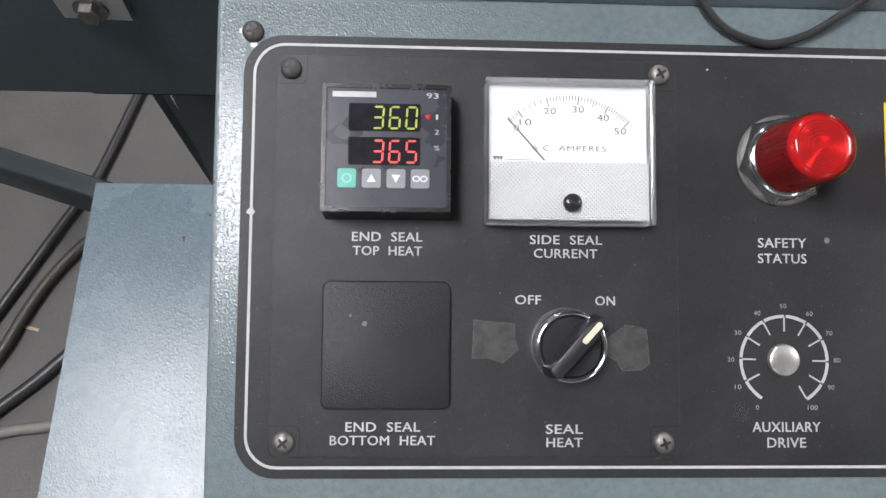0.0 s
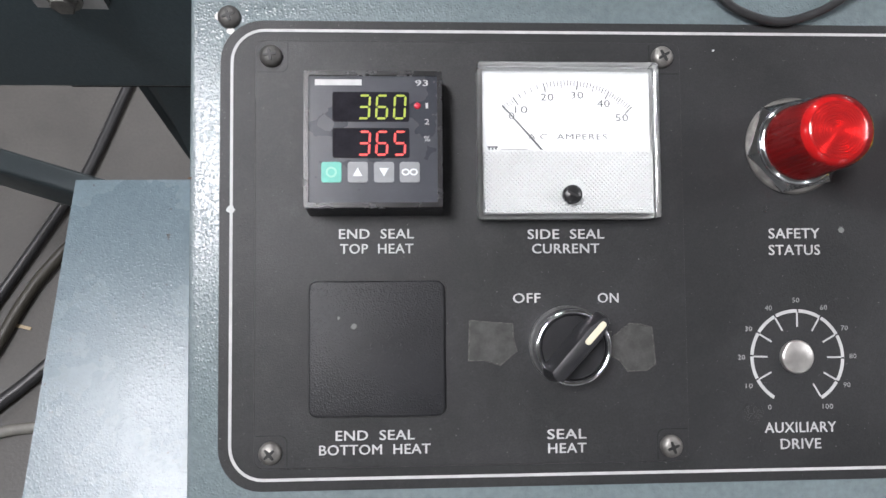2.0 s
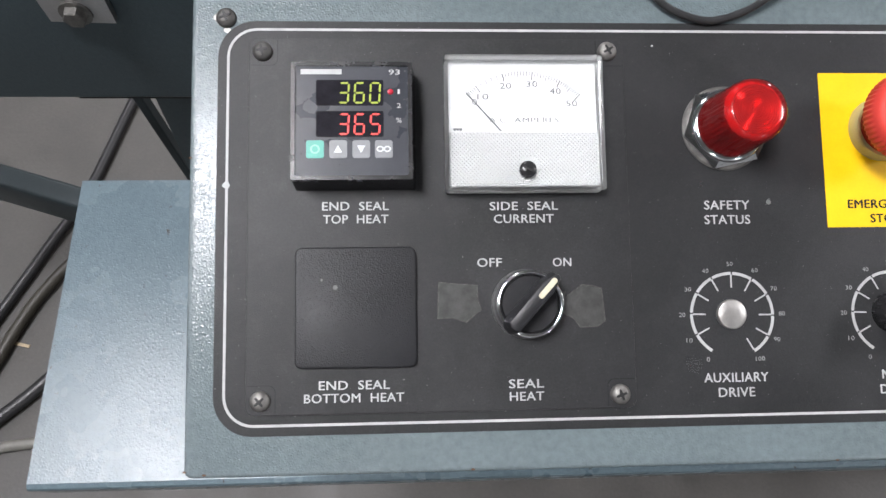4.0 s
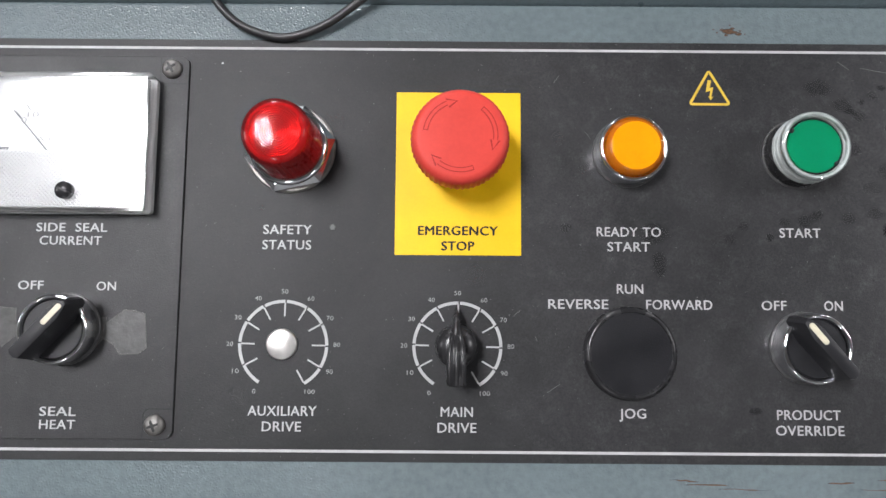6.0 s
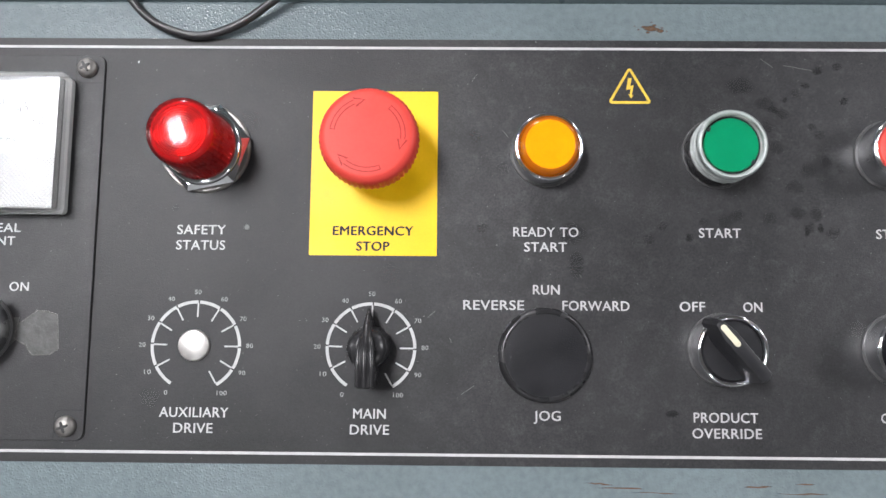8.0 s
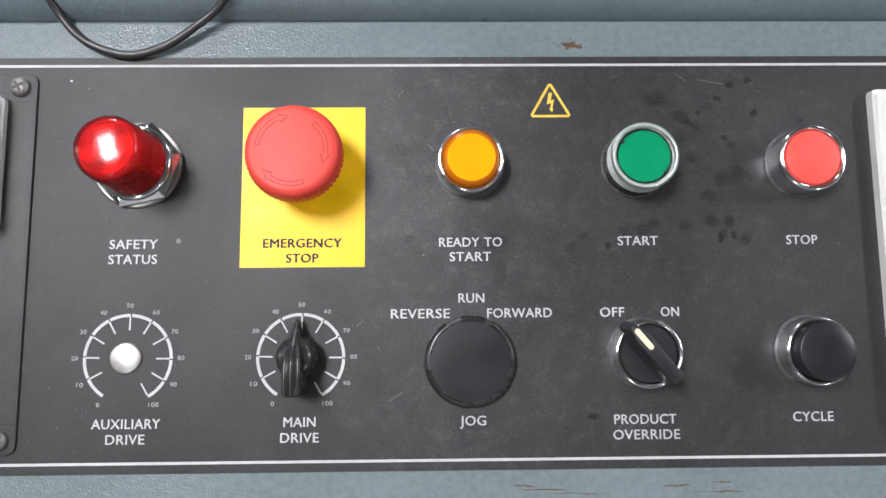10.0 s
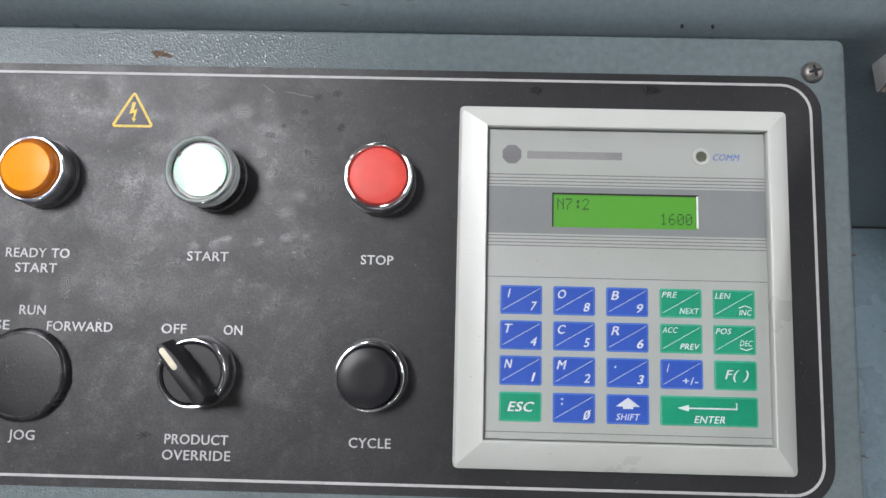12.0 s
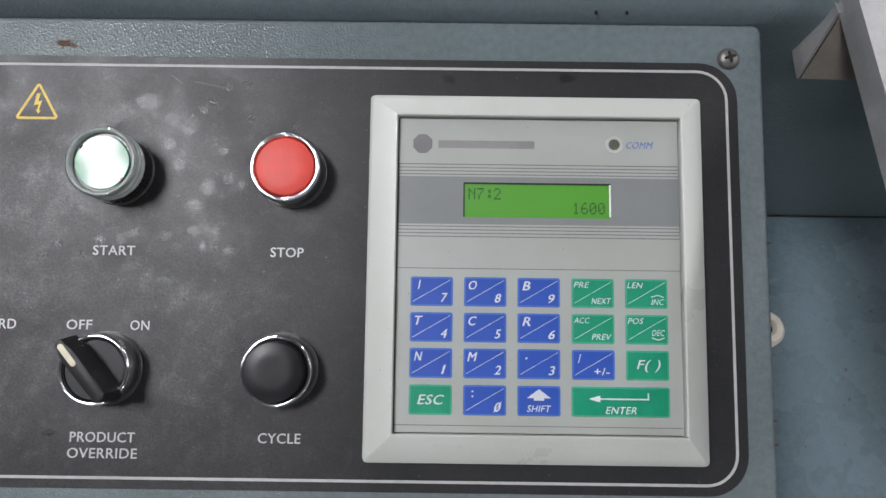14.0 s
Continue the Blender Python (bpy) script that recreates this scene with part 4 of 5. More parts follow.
# ---- ammeter ----
meter = thing("ammeter", "white panel ammeter under a clear plastic cover", "meter", 65.9, 60.6, P0)
part("back_case", slab(-36.8, -31.6, 36.8, 31.6, 2, 0, 2.6, 0, 4), plain("meter_back", (0.6, 0.6, 0.59), 0.4), meter)
part("dial_plate", slab(-34.9, -30.0, 34.9, 29.6, 1, 2.6, 4.2, 0, 3), DIAL_WHITE, meter)
shell = part("lower_shell", slab(-34.8, -29.6, 34.8, -3.6, 0.8, 4.2, 7.6, 0.4, 3), DIAL_SHELL, meter, "white shell with a fine woven relief")
weave = bmesh.new()
for i in range(39):
    for j in range(27):
        cx, cy = -34.0 + 1.8 * i + 0.9 * (j % 2), -29.0 + 0.93 * j
        if cx < 34.3 and (cx - 2.2) ** 2 + (cy + 19.9) ** 2 > 22:
            vs = [weave.verts.new((cx + dx, cy + dy, 7.6)) for dx, dy in ((-0.78, 0), (0, -0.8), (0.78, 0), (0, 0.8))]
            tip = weave.verts.new((cx, cy, 8.35))
            for a in range(4):
                weave.faces.new((vs[a], vs[(a + 1) % 4], tip))
tagged(part("shell_relief", weave, DIAL_SHELL, shell), kind="stuff")
rim_o, rim_i = round_rect(-37.1, -31.9, 37.1, 31.9, 1.6, 5), round_rect(-35.2, -30.0, 35.2, 30.0, 1.0, 5)
rim = frame_ring(rim_o, rim_i, 0.4, 10.2)
bmesh.ops.bevel(rim, geom=[e for e in rim.edges if all(q.co.z > 9.6 for q in e.verts) and e.calc_length() > 0.05 and abs(e.link_faces[0].normal.z - e.link_faces[1].normal.z) > 0.5], offset=0.45, segments=2, profile=0.5, affect="EDGES")
part("cover_rim", rim, CLEAR_RIM, meter, "clear moulded rim")
pane = part("cover_pane", slab(-35.0, -29.8, 35.0, 29.8, 1.0, 9.4, 10.1, 0, 5), CLEAR, meter, "clear plastic window")
pane.visible_shadow = False
zs = 4.2 + 0.1
PIV = (0.4, -12.8)
AT = ([0, 10, 15, 20, 25, 30, 35, 40, 45, 50], [134, 125.4, 115.3, 104.6, 93.5, 83.1, 72.6, 62.6, 54, 45.6])
ticks = []
for k in [*range(0, 20, 2), *range(20, 51)]:
    a = radians(float(np.interp(k, *AT)))
    c, s = math.cos(a), math.sin(a)
    long = 4.0 if k % 10 == 0 else 3.4 if k % 5 == 0 else 2.3
    hw, r1 = (0.24 if k % 10 == 0 else 0.15), 38.8
    q = [(r1 * c - hw * s, r1 * s + hw * c), (r1 * c + hw * s, r1 * s - hw * c), ((r1 - long) * c + hw * s, (r1 - long) * s - hw * c), ((r1 - long) * c - hw * s, (r1 - long) * s + hw * c)]
    ticks.append(outline([(PIV[0] + x, PIV[1] + y) for x, y in q]))
part("meter_scale", moved(merge(*ticks), 0, 0, zs), PRINT_GREY, meter)
for text, x, y in (("0", -22.6, 9.6), ("10", -18.6, 12.2), ("20", -7.8, 17.4), ("30", 4.7, 18.3), ("40", 15.7, 14.8), ("50", 23.3, 8.9)):
    part("meter_number", words(text, x, y, 2.5 * len(text) + (0.3 if len(text) > 1 else 0.0), 2.9, 0.0, z=zs), PRINT_GREY, meter)
part("meter_unit", words("A.C. AMPERES", 0.5, 1.2, 33.0, 2.4, 0.0, 0, 1.1, z=zs), PRINT_GREY, meter)
part("maker_mark", moved(merge(outline([(-32.8, -2.2), (-28.4, -2.2), (-28.4, -1.5), (-32.8, -1.5)]), outline([(-32.4, -3.5), (-31.6, -3.5), (-31.6, -2.2), (-32.4, -2.2)]), outline([(-31.0, -3.5), (-30.2, -3.5), (-30.2, -2.2), (-31.0, -2.2)]), outline([(-29.6, -3.5), (-28.8, -3.5), (-28.8, -2.2), (-29.6, -2.2)]), outline([(-27.6, -3.5), (-16.2, -3.5), (-16.2, -2.8), (-27.6, -2.8)]),
                                outline([(20.5, -3.5), (33.0, -3.5), (33.0, -3.0), (20.5, -3.0)])), 0, 0, zs), PRINT_GREY, meter)
needle = outline([(-26.9, 15.2), (-26.5, 15.4), (-9.7, -3.6), (-10.7, -3.6)])
part("needle", raise_up(needle, 0.3, 5.4), PRINT_GREY, meter, "thin black needle")
adj = part("zero_screw", lathe([(0, 0), (3.9, 0), (3.9, 2.4), (3.0, 3.2), (0, 3.3)], 28), BLACK, meter, "black slotted zero screw", at=(0.8, -22.2, 8.0), smooth=40)
part("slot", block(-2.6, -0.45, 2.0, 2.6, 0.45, 3.45), DEEP_BLACK, adj, at=(0, 0, 0, 0, 0, -25))

# ---- square blanking plate ----
blank = thing("blanking_plate", "black pebbled square blanking plate with rounded corners", "cover", -12.4, -23.1, P0)
part("plate", slab(-27.5, -27.4, 27.5, 27.4, 3.5, 0, 2.4, 0.8, 6, 3), BLACK_TEX, blank, smooth=40)


for u, v, r, k in ((-9.2, 9.0, 2.0, 7), (-15.4, 12.6, 1.1, 8)):
    dry_spot(blank, u, v, 2.45, r, k, CHALK)


GASKET = plain("worn_gasket", (0.05, 0.05, 0.05), 0.4, 0, 0.5, 260, 0.00006, 800)


# ---- selector switches ----
def chrome_bezel(parent, height=9.0, r=15.5):
    part("gasket", lathe([(0, 0), (r + 0.7, 0), (r + 0.7, 0.7), (r + 0.3, 1.0), (0, 1.0)], 48), GASKET, parent, "worn grey gasket")
    prof = [(r, 0.9), (r, height * 0.5), (r - 0.15, height - 1.2), (r - 0.5, height - 0.45), (r - 1.1, height), (r - 1.8, height - 0.15), (r - 2.3, height - 0.7), (r - 2.5, height - 1.6), (r - 2.5, height - 4)]
    part("bezel_ring", lathe(prof, 64, shut=False), CHROME, parent, "chrome ring", smooth=60)


def selector(u, v, w, pointer, worn, label):
    t = thing("selector_switch", label, "switch", u, v, w, pointer, "selector switches")
    chrome_bezel(t, 11.5)
    part("turning_disc", lathe([(0, 6.0), (12.9, 6.0), (12.9, 9.4), (12.5, 10.0), (0, 10.0)], 48), BLACK_SATIN, t, smooth=40)
    bar = bmesh.new()
    low = [(-16.2, -1.4), (-14.4, -4.2), (9, -4.6), (17.2, -2.2), (18.0, 0), (17.2, 2.2), (9, 4.6), (-14.4, 4.2), (-16.2, 1.4)]
    high = [(-14.6, -1.2), (-13.4, -2.9), (9, -3.1), (15.4, -1.6), (16.2, 0), (15.4, 1.6), (9, 3.1), (-13.4, 2.9), (-14.6, 1.2)]
    a, b = [bar.verts.new((x, y, 9.5)) for x, y in low], [bar.verts.new((x, y, 22.2)) for x, y in high]
    for i in range(9):
        bar.faces.new((a[i], a[(i + 1) % 9], b[(i + 1) % 9], b[i]))
    bar.faces.new(a), bar.faces.new(b)
    bmesh.ops.recalc_face_normals(bar, faces=bar.faces)
    bmesh.ops.bevel(bar, geom=[e for e in bar.edges if all(q.co.z > 20 for q in e.verts)], offset=0.7, segments=2, profile=0.5, affect="EDGES")
    grip = part("handle", bar, BLACK_SATIN, t, smooth=35)
    part("pointer_insert", slab(3.2, -1.25, 14.2, 1.25, 1.2, 21.6, 22.5, 0.2), CREAM, grip, worn)
    return t


selector(66.0, -22.8, P0, 48, "worn cream pointer insert", "black selector switch with chrome ring turned to ON")
selector(397.6, -28.9, 0.35, 130, "cream pointer insert", "black selector switch with chrome ring turned to OFF")


def tape_piece(points, label):
    t = thing("tape_piece", label, "tape", w=P0)
    part("film", raise_up(outline(points), 0.12, 0.02), TAPE, t)
    cx, cy = sum(p[0] for p in points) / len(points), sum(p[1] for p in points) / len(points)
    rnd = random.Random(len(points))
    inner = []
    for x, y in points:
        k = 1 - rnd.uniform(0.02, 0.09)
        inner.append((cx + (x - cx) * k, cy + (y - cy) * k))
    part("torn_edge", frame_ring(points, inner, 0.13, 0.2), TAPE_EDGE, t, "paler torn edge")


tape_piece([(25.3, -12.0), (34, -12.9), (43.4, -13.6), (43.7, -19.5), (45.1, -25.2), (42, -27.6), (38.1, -31.0), (31, -28.8), (24.6, -29.0)], "old torn grey tape scrap stuck beside the switch")
tape_piece([(86.0, -18.6), (92.0, -13.9), (97, -14.4), (101.5, -15.8), (102.3, -24), (102.8, -31.2), (99, -33.8), (90.8, -34.1), (87.6, -29.6), (82.5, -27), (83, -20.5)], "old torn grey tape scrap stuck beside the switch")

tape_piece([(75.2, -15.0), (79.5, -17.6), (84.5, -17.2), (83.6, -21.5), (84.2, -26.0), (80.4, -30.2), (76.6, -30.4), (79.6, -25.0), (79.8, -20.0)], "small torn tape scrap stuck against the switch ring")


# ---- push buttons ----
def push_button(u, v, cap, cap_label, label, high, cap_top):
    t = thing("push_button", label, "button", u, v, 0.35, group="push buttons")
    chrome_bezel(t, high)
    part("cap", lathe([(0, 5), (12.7, 5), (12.7, cap_top - 1.0), (12.4, cap_top - 0.3), (11.8, cap_top), (6, cap_top - 0.05), (0, cap_top - 0.05)], 48), cap, t, cap_label, smooth=40)
    return t


push_button(475.7, 59.1, RED_BUTTON, "flat red cap", "red stop push button in a chrome ring", 13.8, 13.7)
push_button(474.5, -28.4, BLACK_CAP, "raised black cap", "black cycle push button in a chrome ring", 11.0, 16.6)

amber = thing("pilot_button", "amber illuminated push button in a chrome ring", "button", 319.7, 59.6, 0.35, group="push buttons")
chrome_bezel(amber, 11.8)
part("collar", lathe([(12.9, 5), (12.9, 11.6), (12.75, 12.6), (12.3, 13.5), (11.7, 14.3), (11.2, 14.75), (10.9, 14.85)], 48, shut=False), AMBER_RIM, amber, "amber see-through collar", smooth=40)
part("cap", lathe([(10.9, 14.8), (10.7, 15.0), (8.0, 15.02), (4.0, 15.04), (0, 15.04)], 48, shut=False), AMBER, amber, "flat amber cap", smooth=40)

start = thing("start_button", "green push button inside a tall clear guard ring", "button", 397.8, 59.5, 0.35, group="push buttons")
part("gasket", lathe([(0, 0), (16.2, 0), (16.2, 0.8), (15.8, 1.1), (0, 1.1)], 48), GASKET, start, "worn grey gasket")
part("sleeve", lathe([(15.4, 0.9), (15.4, 8.5), (0, 8.5)], 48), BLACK, start, smooth=40)
part("guard_band", lathe([(15.4, 8.5), (15.4, 10.2), (15.0, 10.6), (15.4, 11.0), (15.4, 13.2), (15.0, 13.6), (15.4, 14.0), (15.3, 16.4), (14.5, 17.3), (13.6, 17.0), (12.9, 16.2), (12.9, 8.5)], 64), GUARD_BAND, start, "pale translucent band", smooth=30)
part("guard_ring", lathe([(15.5, 16.0), (15.5, 16.6), (15.0, 17.5), (14.3, 17.9), (13.6, 17.7), (13.1, 17.0), (12.9, 15.5)], 64, shut=False), CLEAR_RIM, start, "clear guard ring", smooth=30)
part("inner_wall", lathe([(12.8, 8.5), (12.8, 15.0), (12.0, 15.0)], 48, shut=False), BLACK, start, smooth=40)
part("cap", lathe([(0, 8.5), (11.9, 8.5), (11.9, 15.4), (11.6, 15.75), (9.0, 15.77), (6.0, 15.79), (3.0, 15.8), (0, 15.8)], 64), GREEN, start, "flat green cap", smooth=40)
for a in (145, -40):
    part("cap_notch", block(-0.8, -0.9, 15.0, 0.8, 0.9, 16.3, 0.2), BLACK_SATIN, start, at=(11.9 * math.cos(radians(a)), 11.9 * math.sin(radians(a)), 0, 0, 0, a))

# ---- red status lamp ----
lampt = thing("indicator_lamp", "tall red ribbed indicator lamp on a chrome hexagon nut", "indicator", 164.3, 60.2, 0.35)
lampt.matrix_world = lampt.matrix_world @ Matrix.Diagonal((1, 1, 0.97, 1))
part("washer", lathe([(0, 0), (20.6, 0), (20.6, 0.8), (19.8, 1.6), (0, 1.6)], 64), STEEL, lampt, smooth=40)
nut = lathe([(0, 1.4), (20.2, 1.4), (21.2, 2.2), (21.2, 3.2), (18.2, 5.6), (0, 5.6)], 6)
part("nut", nut, CHROME, lampt, "chrome hexagon nut", at=(0, 0, 0, 0, 0, 12))
part("flange", lathe([(0, 5.2), (17.8, 5.2), (17.8, 5.8), (17.4, 6.6), (16.6, 7.2), (15.8, 7.5), (0, 7.5)], 64), CHROME, lampt, smooth=40)
lens = [(15.9, 7.2), (15.9, 9.0), (15.6, 11.0), (15.0, 22.0), (14.8, 28.0), (14.5, 30.6), (13.8, 32.6), (12.6, 33.8), (11.2, 34.4), (8.4, 34.9), (5.6, 35.2), (2.8, 35.4), (0.0, 35.45)]
core = [(15.0, 7.4), (14.8, 11.0), (14.2, 22.0), (14.0, 27.0), (13.4, 29.6), (12.4, 31.4), (11.3, 32.2)]
part("core", lathe(core, 84, (1, 3, 0.7), False), RED_CORE, lampt, "deep red ribbed inner cup", smooth=25)
rings = [(11.3, 32.2)]
for k in range(11):
    r = 10.9 - 1.0 * k
    rings += [(r, 32.32), (r - 0.5, 31.95)]
part("ringed_disc", lathe(rings + [(0, 32.3)], 72, None, False), RED_RINGS, lampt, "red disc of fine moulded rings", smooth=15)
part("lens", lathe(lens, 72, None, False), RED_LENS, lampt, "clear red domed lens", smooth=50)

# ---- emergency stop ----
label_y = thing("legend_label", "yellow emergency stop label under the mushroom button", "label", w=0.35)
part("sheet", slab(212.8, 11.7, 270.4, 87.8, 0.2, 0, 0.15, 0, 1), YELLOW, label_y)
for text, v, width in (("EMERGENCY", 20.7, 36.6), ("STOP", 13.7, 15.2)):
    legend(text, 241.6, v, width, label_y, 4.5, 0.15 + INK_UP, DARK_INK, bold=0.065)
estop = thing("emergency_stop_button", "red mushroom emergency stop button with moulded arrows", "button", 241.8, 59.4, 0.5)
part("collar", lathe([(0, 0), (15.5, 0), (15.5, 5), (14.8, 6), (0, 6)], 48), plain("collar_yellow_grey", (0.42, 0.36, 0.16), 0.4), estop, "dull yellow collar", smooth=40)
part("stem", lathe([(13.4, 5.5), (13.4, 13), (14.5, 18)], 48, shut=False), RED_DARK, estop, smooth=40)
head = [(0, 16), (17.2, 16), (20.4, 17.4), (21.3, 19.2), (21.3, 23.4), (20.9, 26.0), (20.1, 27.9), (19.0, 29.1), (17.8, 29.6), (17.2, 29.65), (8, 29.65), (0, 29.65)]
mush = part("mushroom_head", lathe(head, 108, (2, 5, 0.55)), RED, estop, "matt red mushroom head with a knurled rim", smooth=35)


def arrow_shape(turn, inset):
    """A curved arrow on the mushroom head, drawn in by inset."""
    ro, ri, first, last = 15.9 - inset, 13.7 + inset, turn - inset * 3, turn - 60
    arc = [radians(first + (last - first) * i / 10) for i in range(11)]
    e, n = radians(last + inset * 3), radians(turn - 78 + inset * 7)
    tip = [(q * math.cos(w), q * math.sin(w)) for q, w in ((17.0 - inset * 1.6, e), (14.8, n), (12.5 + inset * 1.6, e))]
    return outline([(ro * math.cos(a), ro * math.sin(a)) for a in arc] + tip + [(ri * math.cos(a), ri * math.sin(a)) for a in arc[::-1]])


# darker red outlines paint the shade in the arrows' moulded recess
for k in range(3):
    arrow = part("moulded_arrow", moved(arrow_shape(172 - 120 * k, 0.0), 0, 0, 29.70), RED_DARK, mush, "moulded arrow, its edge shade drawn as a dark outline")
    bm = moved(arrow_shape(172 - 120 * k, 0.42), 0, 0, 29.76)
    bmesh.ops.scale(bm, vec=(0.001, 0.001, 0.001), verts=bm.verts)
    inner = bmesh.new()
    inner.from_mesh(arrow.data)
    me = bpy.data.meshes.new("moulded_arrow")
    bm.to_mesh(me)
    inner.from_mesh(me)
    inner.to_mesh(arrow.data)
    inner.free(), bm.free()
    bpy.data.meshes.remove(me)
    arrow.data.materials.append(RED)
    arrow.data.polygons[1].material_index = 1

# ---- dial plug and pointer knob ----
plug = thing("hole_plug", "round satin metal hole plug at the dial centre", "plug", 162.9, -29.0, 0.35)
part("cap", lathe([(0, 0), (7.0, 0), (7.0, 1.2), (6.7, 1.8), (6.1, 2.1), (0, 2.2)], 40), BRIGHT_CAP, plug, smooth=50)
knob = thing("pointer_knob", "black pointer knob with a ridged grip set on 50", "knob", 241.0, -29.2, 0.35)
part("skirt", lathe([(0, 0), (9.6, 0), (9.6, 3.0), (9.0, 9.0), (8.4, 11.4), (7.0, 13.0), (4.0, 14.0), (0, 14.2)], 48), BLACK, knob, smooth=40)
blade = bmesh.new()
SECTIONS = ((17.2, 0.35, 3.0, 6.5), (13.0, 1.5, 3.0, 9.6), (9.0, 2.2, 3.0, 12.6), (5.0, 3.2, 3.0, 15.6), (0.5, 4.1, 3.0, 17.8), (-5.0, 4.4, 3.0, 18.6), (-15.6, 4.5, 3.0, 19.0), (-16.4, 3.6, 3.4, 18.2))
rows = []
for y, half, low_z, top_z in SECTIONS:
    rows.append([blade.verts.new((x * half, y, low_z + h * (top_z - low_z))) for x, h in ((-1, 0), (-0.98, 0.55), (-0.86, 0.86), (-0.5, 0.98), (0, 1), (0.5, 0.98), (0.86, 0.86), (0.98, 0.55), (1, 0))])
for a, b in zip(rows, rows[1:]):
    for i in range(8):
        blade.faces.new((a[i], a[i + 1], b[i + 1], b[i]))
blade.faces.new(rows[0]), blade.faces.new(rows[-1])
bmesh.ops.recalc_face_normals(blade, faces=blade.faces)
grip = part("pointer_blade", blade, BLACK, knob, smooth=50)
for x in (-2.9, 0.0, 2.9):
    part("grip_ridge", tube_along([(x, -15.6, 18.3 - 0.3 * abs(x)), (x, -6.0, 18.2 - 0.3 * abs(x)), (x * 0.9, 0.0, 17.2 - 0.3 * abs(x)), (x * 0.6, 5.0, 14.8 - 0.3 * abs(x))], 1.15, 10, 4), BLACK, grip, smooth=True)

# ---- round blanking plug ----
round_plug = thing("blanking_plug", "round black pebbled blanking plug", "cover", 318.7, -31.9, 0.35)
part("rim", lathe([(0, 0), (20.9, 0), (20.9, 1.2), (20.7, 2.2), (20.2, 3.1), (19.5, 3.7), (18.8, 3.95), (18.2, 3.9), (17.9, 3.6), (0, 3.5)], 72), BLACK, round_plug, "glossier rolled rim", smooth=40)
part("disc", lathe([(18.3, 3.4), (18.0, 3.75), (14, 3.95), (0, 4.1)], 72, shut=False), BLACK_FINE, round_plug, smooth=40)

# ---- operator terminal ----
term = thing("operator_terminal", "light grey operator terminal with green display and membrane keys", "terminal", w=0.35)
U0, U1, V0, V1 = 511.5, 658.4, -66.1, 93.7
I0, I1, J0, J1 = 524.1, 648.6, -54.1, 83.7
bez = bmesh.new()
loops = []
for (x0, y0, x1, y1), z in (((U0 - 0.3, V0 - 0.9, U1 + 1.1, V1 + 0.7), 0), ((U0 - 0.2, V0 - 0.7, U1 + 0.9, V1 + 0.6), 4.6), ((U0 + 0.9, V0 + 0.9, U1 - 0.9, V1 - 0.9), 5.9),
                            ((I0 - 1.4, J0 - 1.4, I1 + 1.4, J1 + 1.4), 9.2), ((I0 - 0.5, J0 - 0.5, I1 + 0.5, J1 + 0.5), 9.4), ((I0, J0, I1, J1), 8.8), ((I0, J0, I1, J1), 3.0)):
    loops.append([bez.verts.new((x, y, z)) for x, y in ((x0, y0), (x1, y0), (x1, y1), (x0, y1))])
for p, q in zip(loops, loops[1:]):
    for i in range(4):
        bez.faces.new((p[i], p[(i + 1) % 4], q[(i + 1) % 4], q[i]))
bmesh.ops.recalc_face_normals(bez, faces=bez.faces)
bmesh.ops.bevel(bez, geom=[e for e in bez.edges if e.verts[0].co.z < 6 and e.verts[1].co.z < 6 and abs(e.verts[0].co.z - e.verts[1].co.z) > 1.2], offset=2.0, segments=3, profile=0.5, affect="EDGES")
part("bezel", bez, BEZEL, term, "light grey mitred bezel with a chipped edge", smooth=14)
fz = 6.2
part("faceplate", block(I0 + 0.5, J0 + 0.5, 2.5, I1 - 0.5, J1 - 0.5, fz), FACE_GREY, term)
part("gap", block(I0, J0, 2.0, I1, J1, 3.4), DEEP_BLACK, term)
iz = fz + 0.1
part("grey_band", moved(outline([(I0 + 0.5, 35.9), (I1 - 0.5, 35.9), (I1 - 0.5, 57.1), (I0 + 0.5, 57.1)]), 0, 0, iz), BAND_GREY, term)
for v in (62.6, 61.1, 59.6, 58.1, 34.9, 33.4, 31.9, 30.4):
    part("stripe", moved(outline([(I0 + 0.5, v - 0.22), (I1 - 0.5, v - 0.22), (I1 - 0.5, v + 0.22), (I0 + 0.5, v + 0.22)]), 0, 0, iz), LINE_GREY, term)
for v in (16.4, -50.6):
    part("stripe", moved(outline([(I0 + 0.5, v - 0.18), (I1 - 0.5, v - 0.18), (I1 - 0.5, v + 0.18), (I0 + 0.5, v + 0.18)]), 0, 0, iz), LINE_GREY, term)
lcd = part("display", slab(553.6, 39.0, 618.4, 54.4, 0.9, fz - 2, iz + 0.1, 0, 4), LCD, term, "lit green character display")
part("display_edge", block(617.4, 39.6, iz, 618.2, 54.0, iz + 0.5, 0.2), plain("display_edge_white", (0.7, 0.72, 0.7), 0.3), lcd)
part("display_edge", block(553.0, 39.0, fz - 1, 553.6, 54.4, iz + 0.3), BAND_GREY, lcd)

# recess shadow of the display, drawn as black strips at top and left
part("display_edge", block(553.4, 53.7, iz, 618.3, 54.5, iz + 0.35), DEEP_BLACK, lcd, "black strip drawn for the shade of a recessed window")
part("display_edge", block(553.3, 39.0, iz, 553.9, 54.4, iz + 0.35), DEEP_BLACK, lcd, "black strip drawn for the shade of a recessed window")

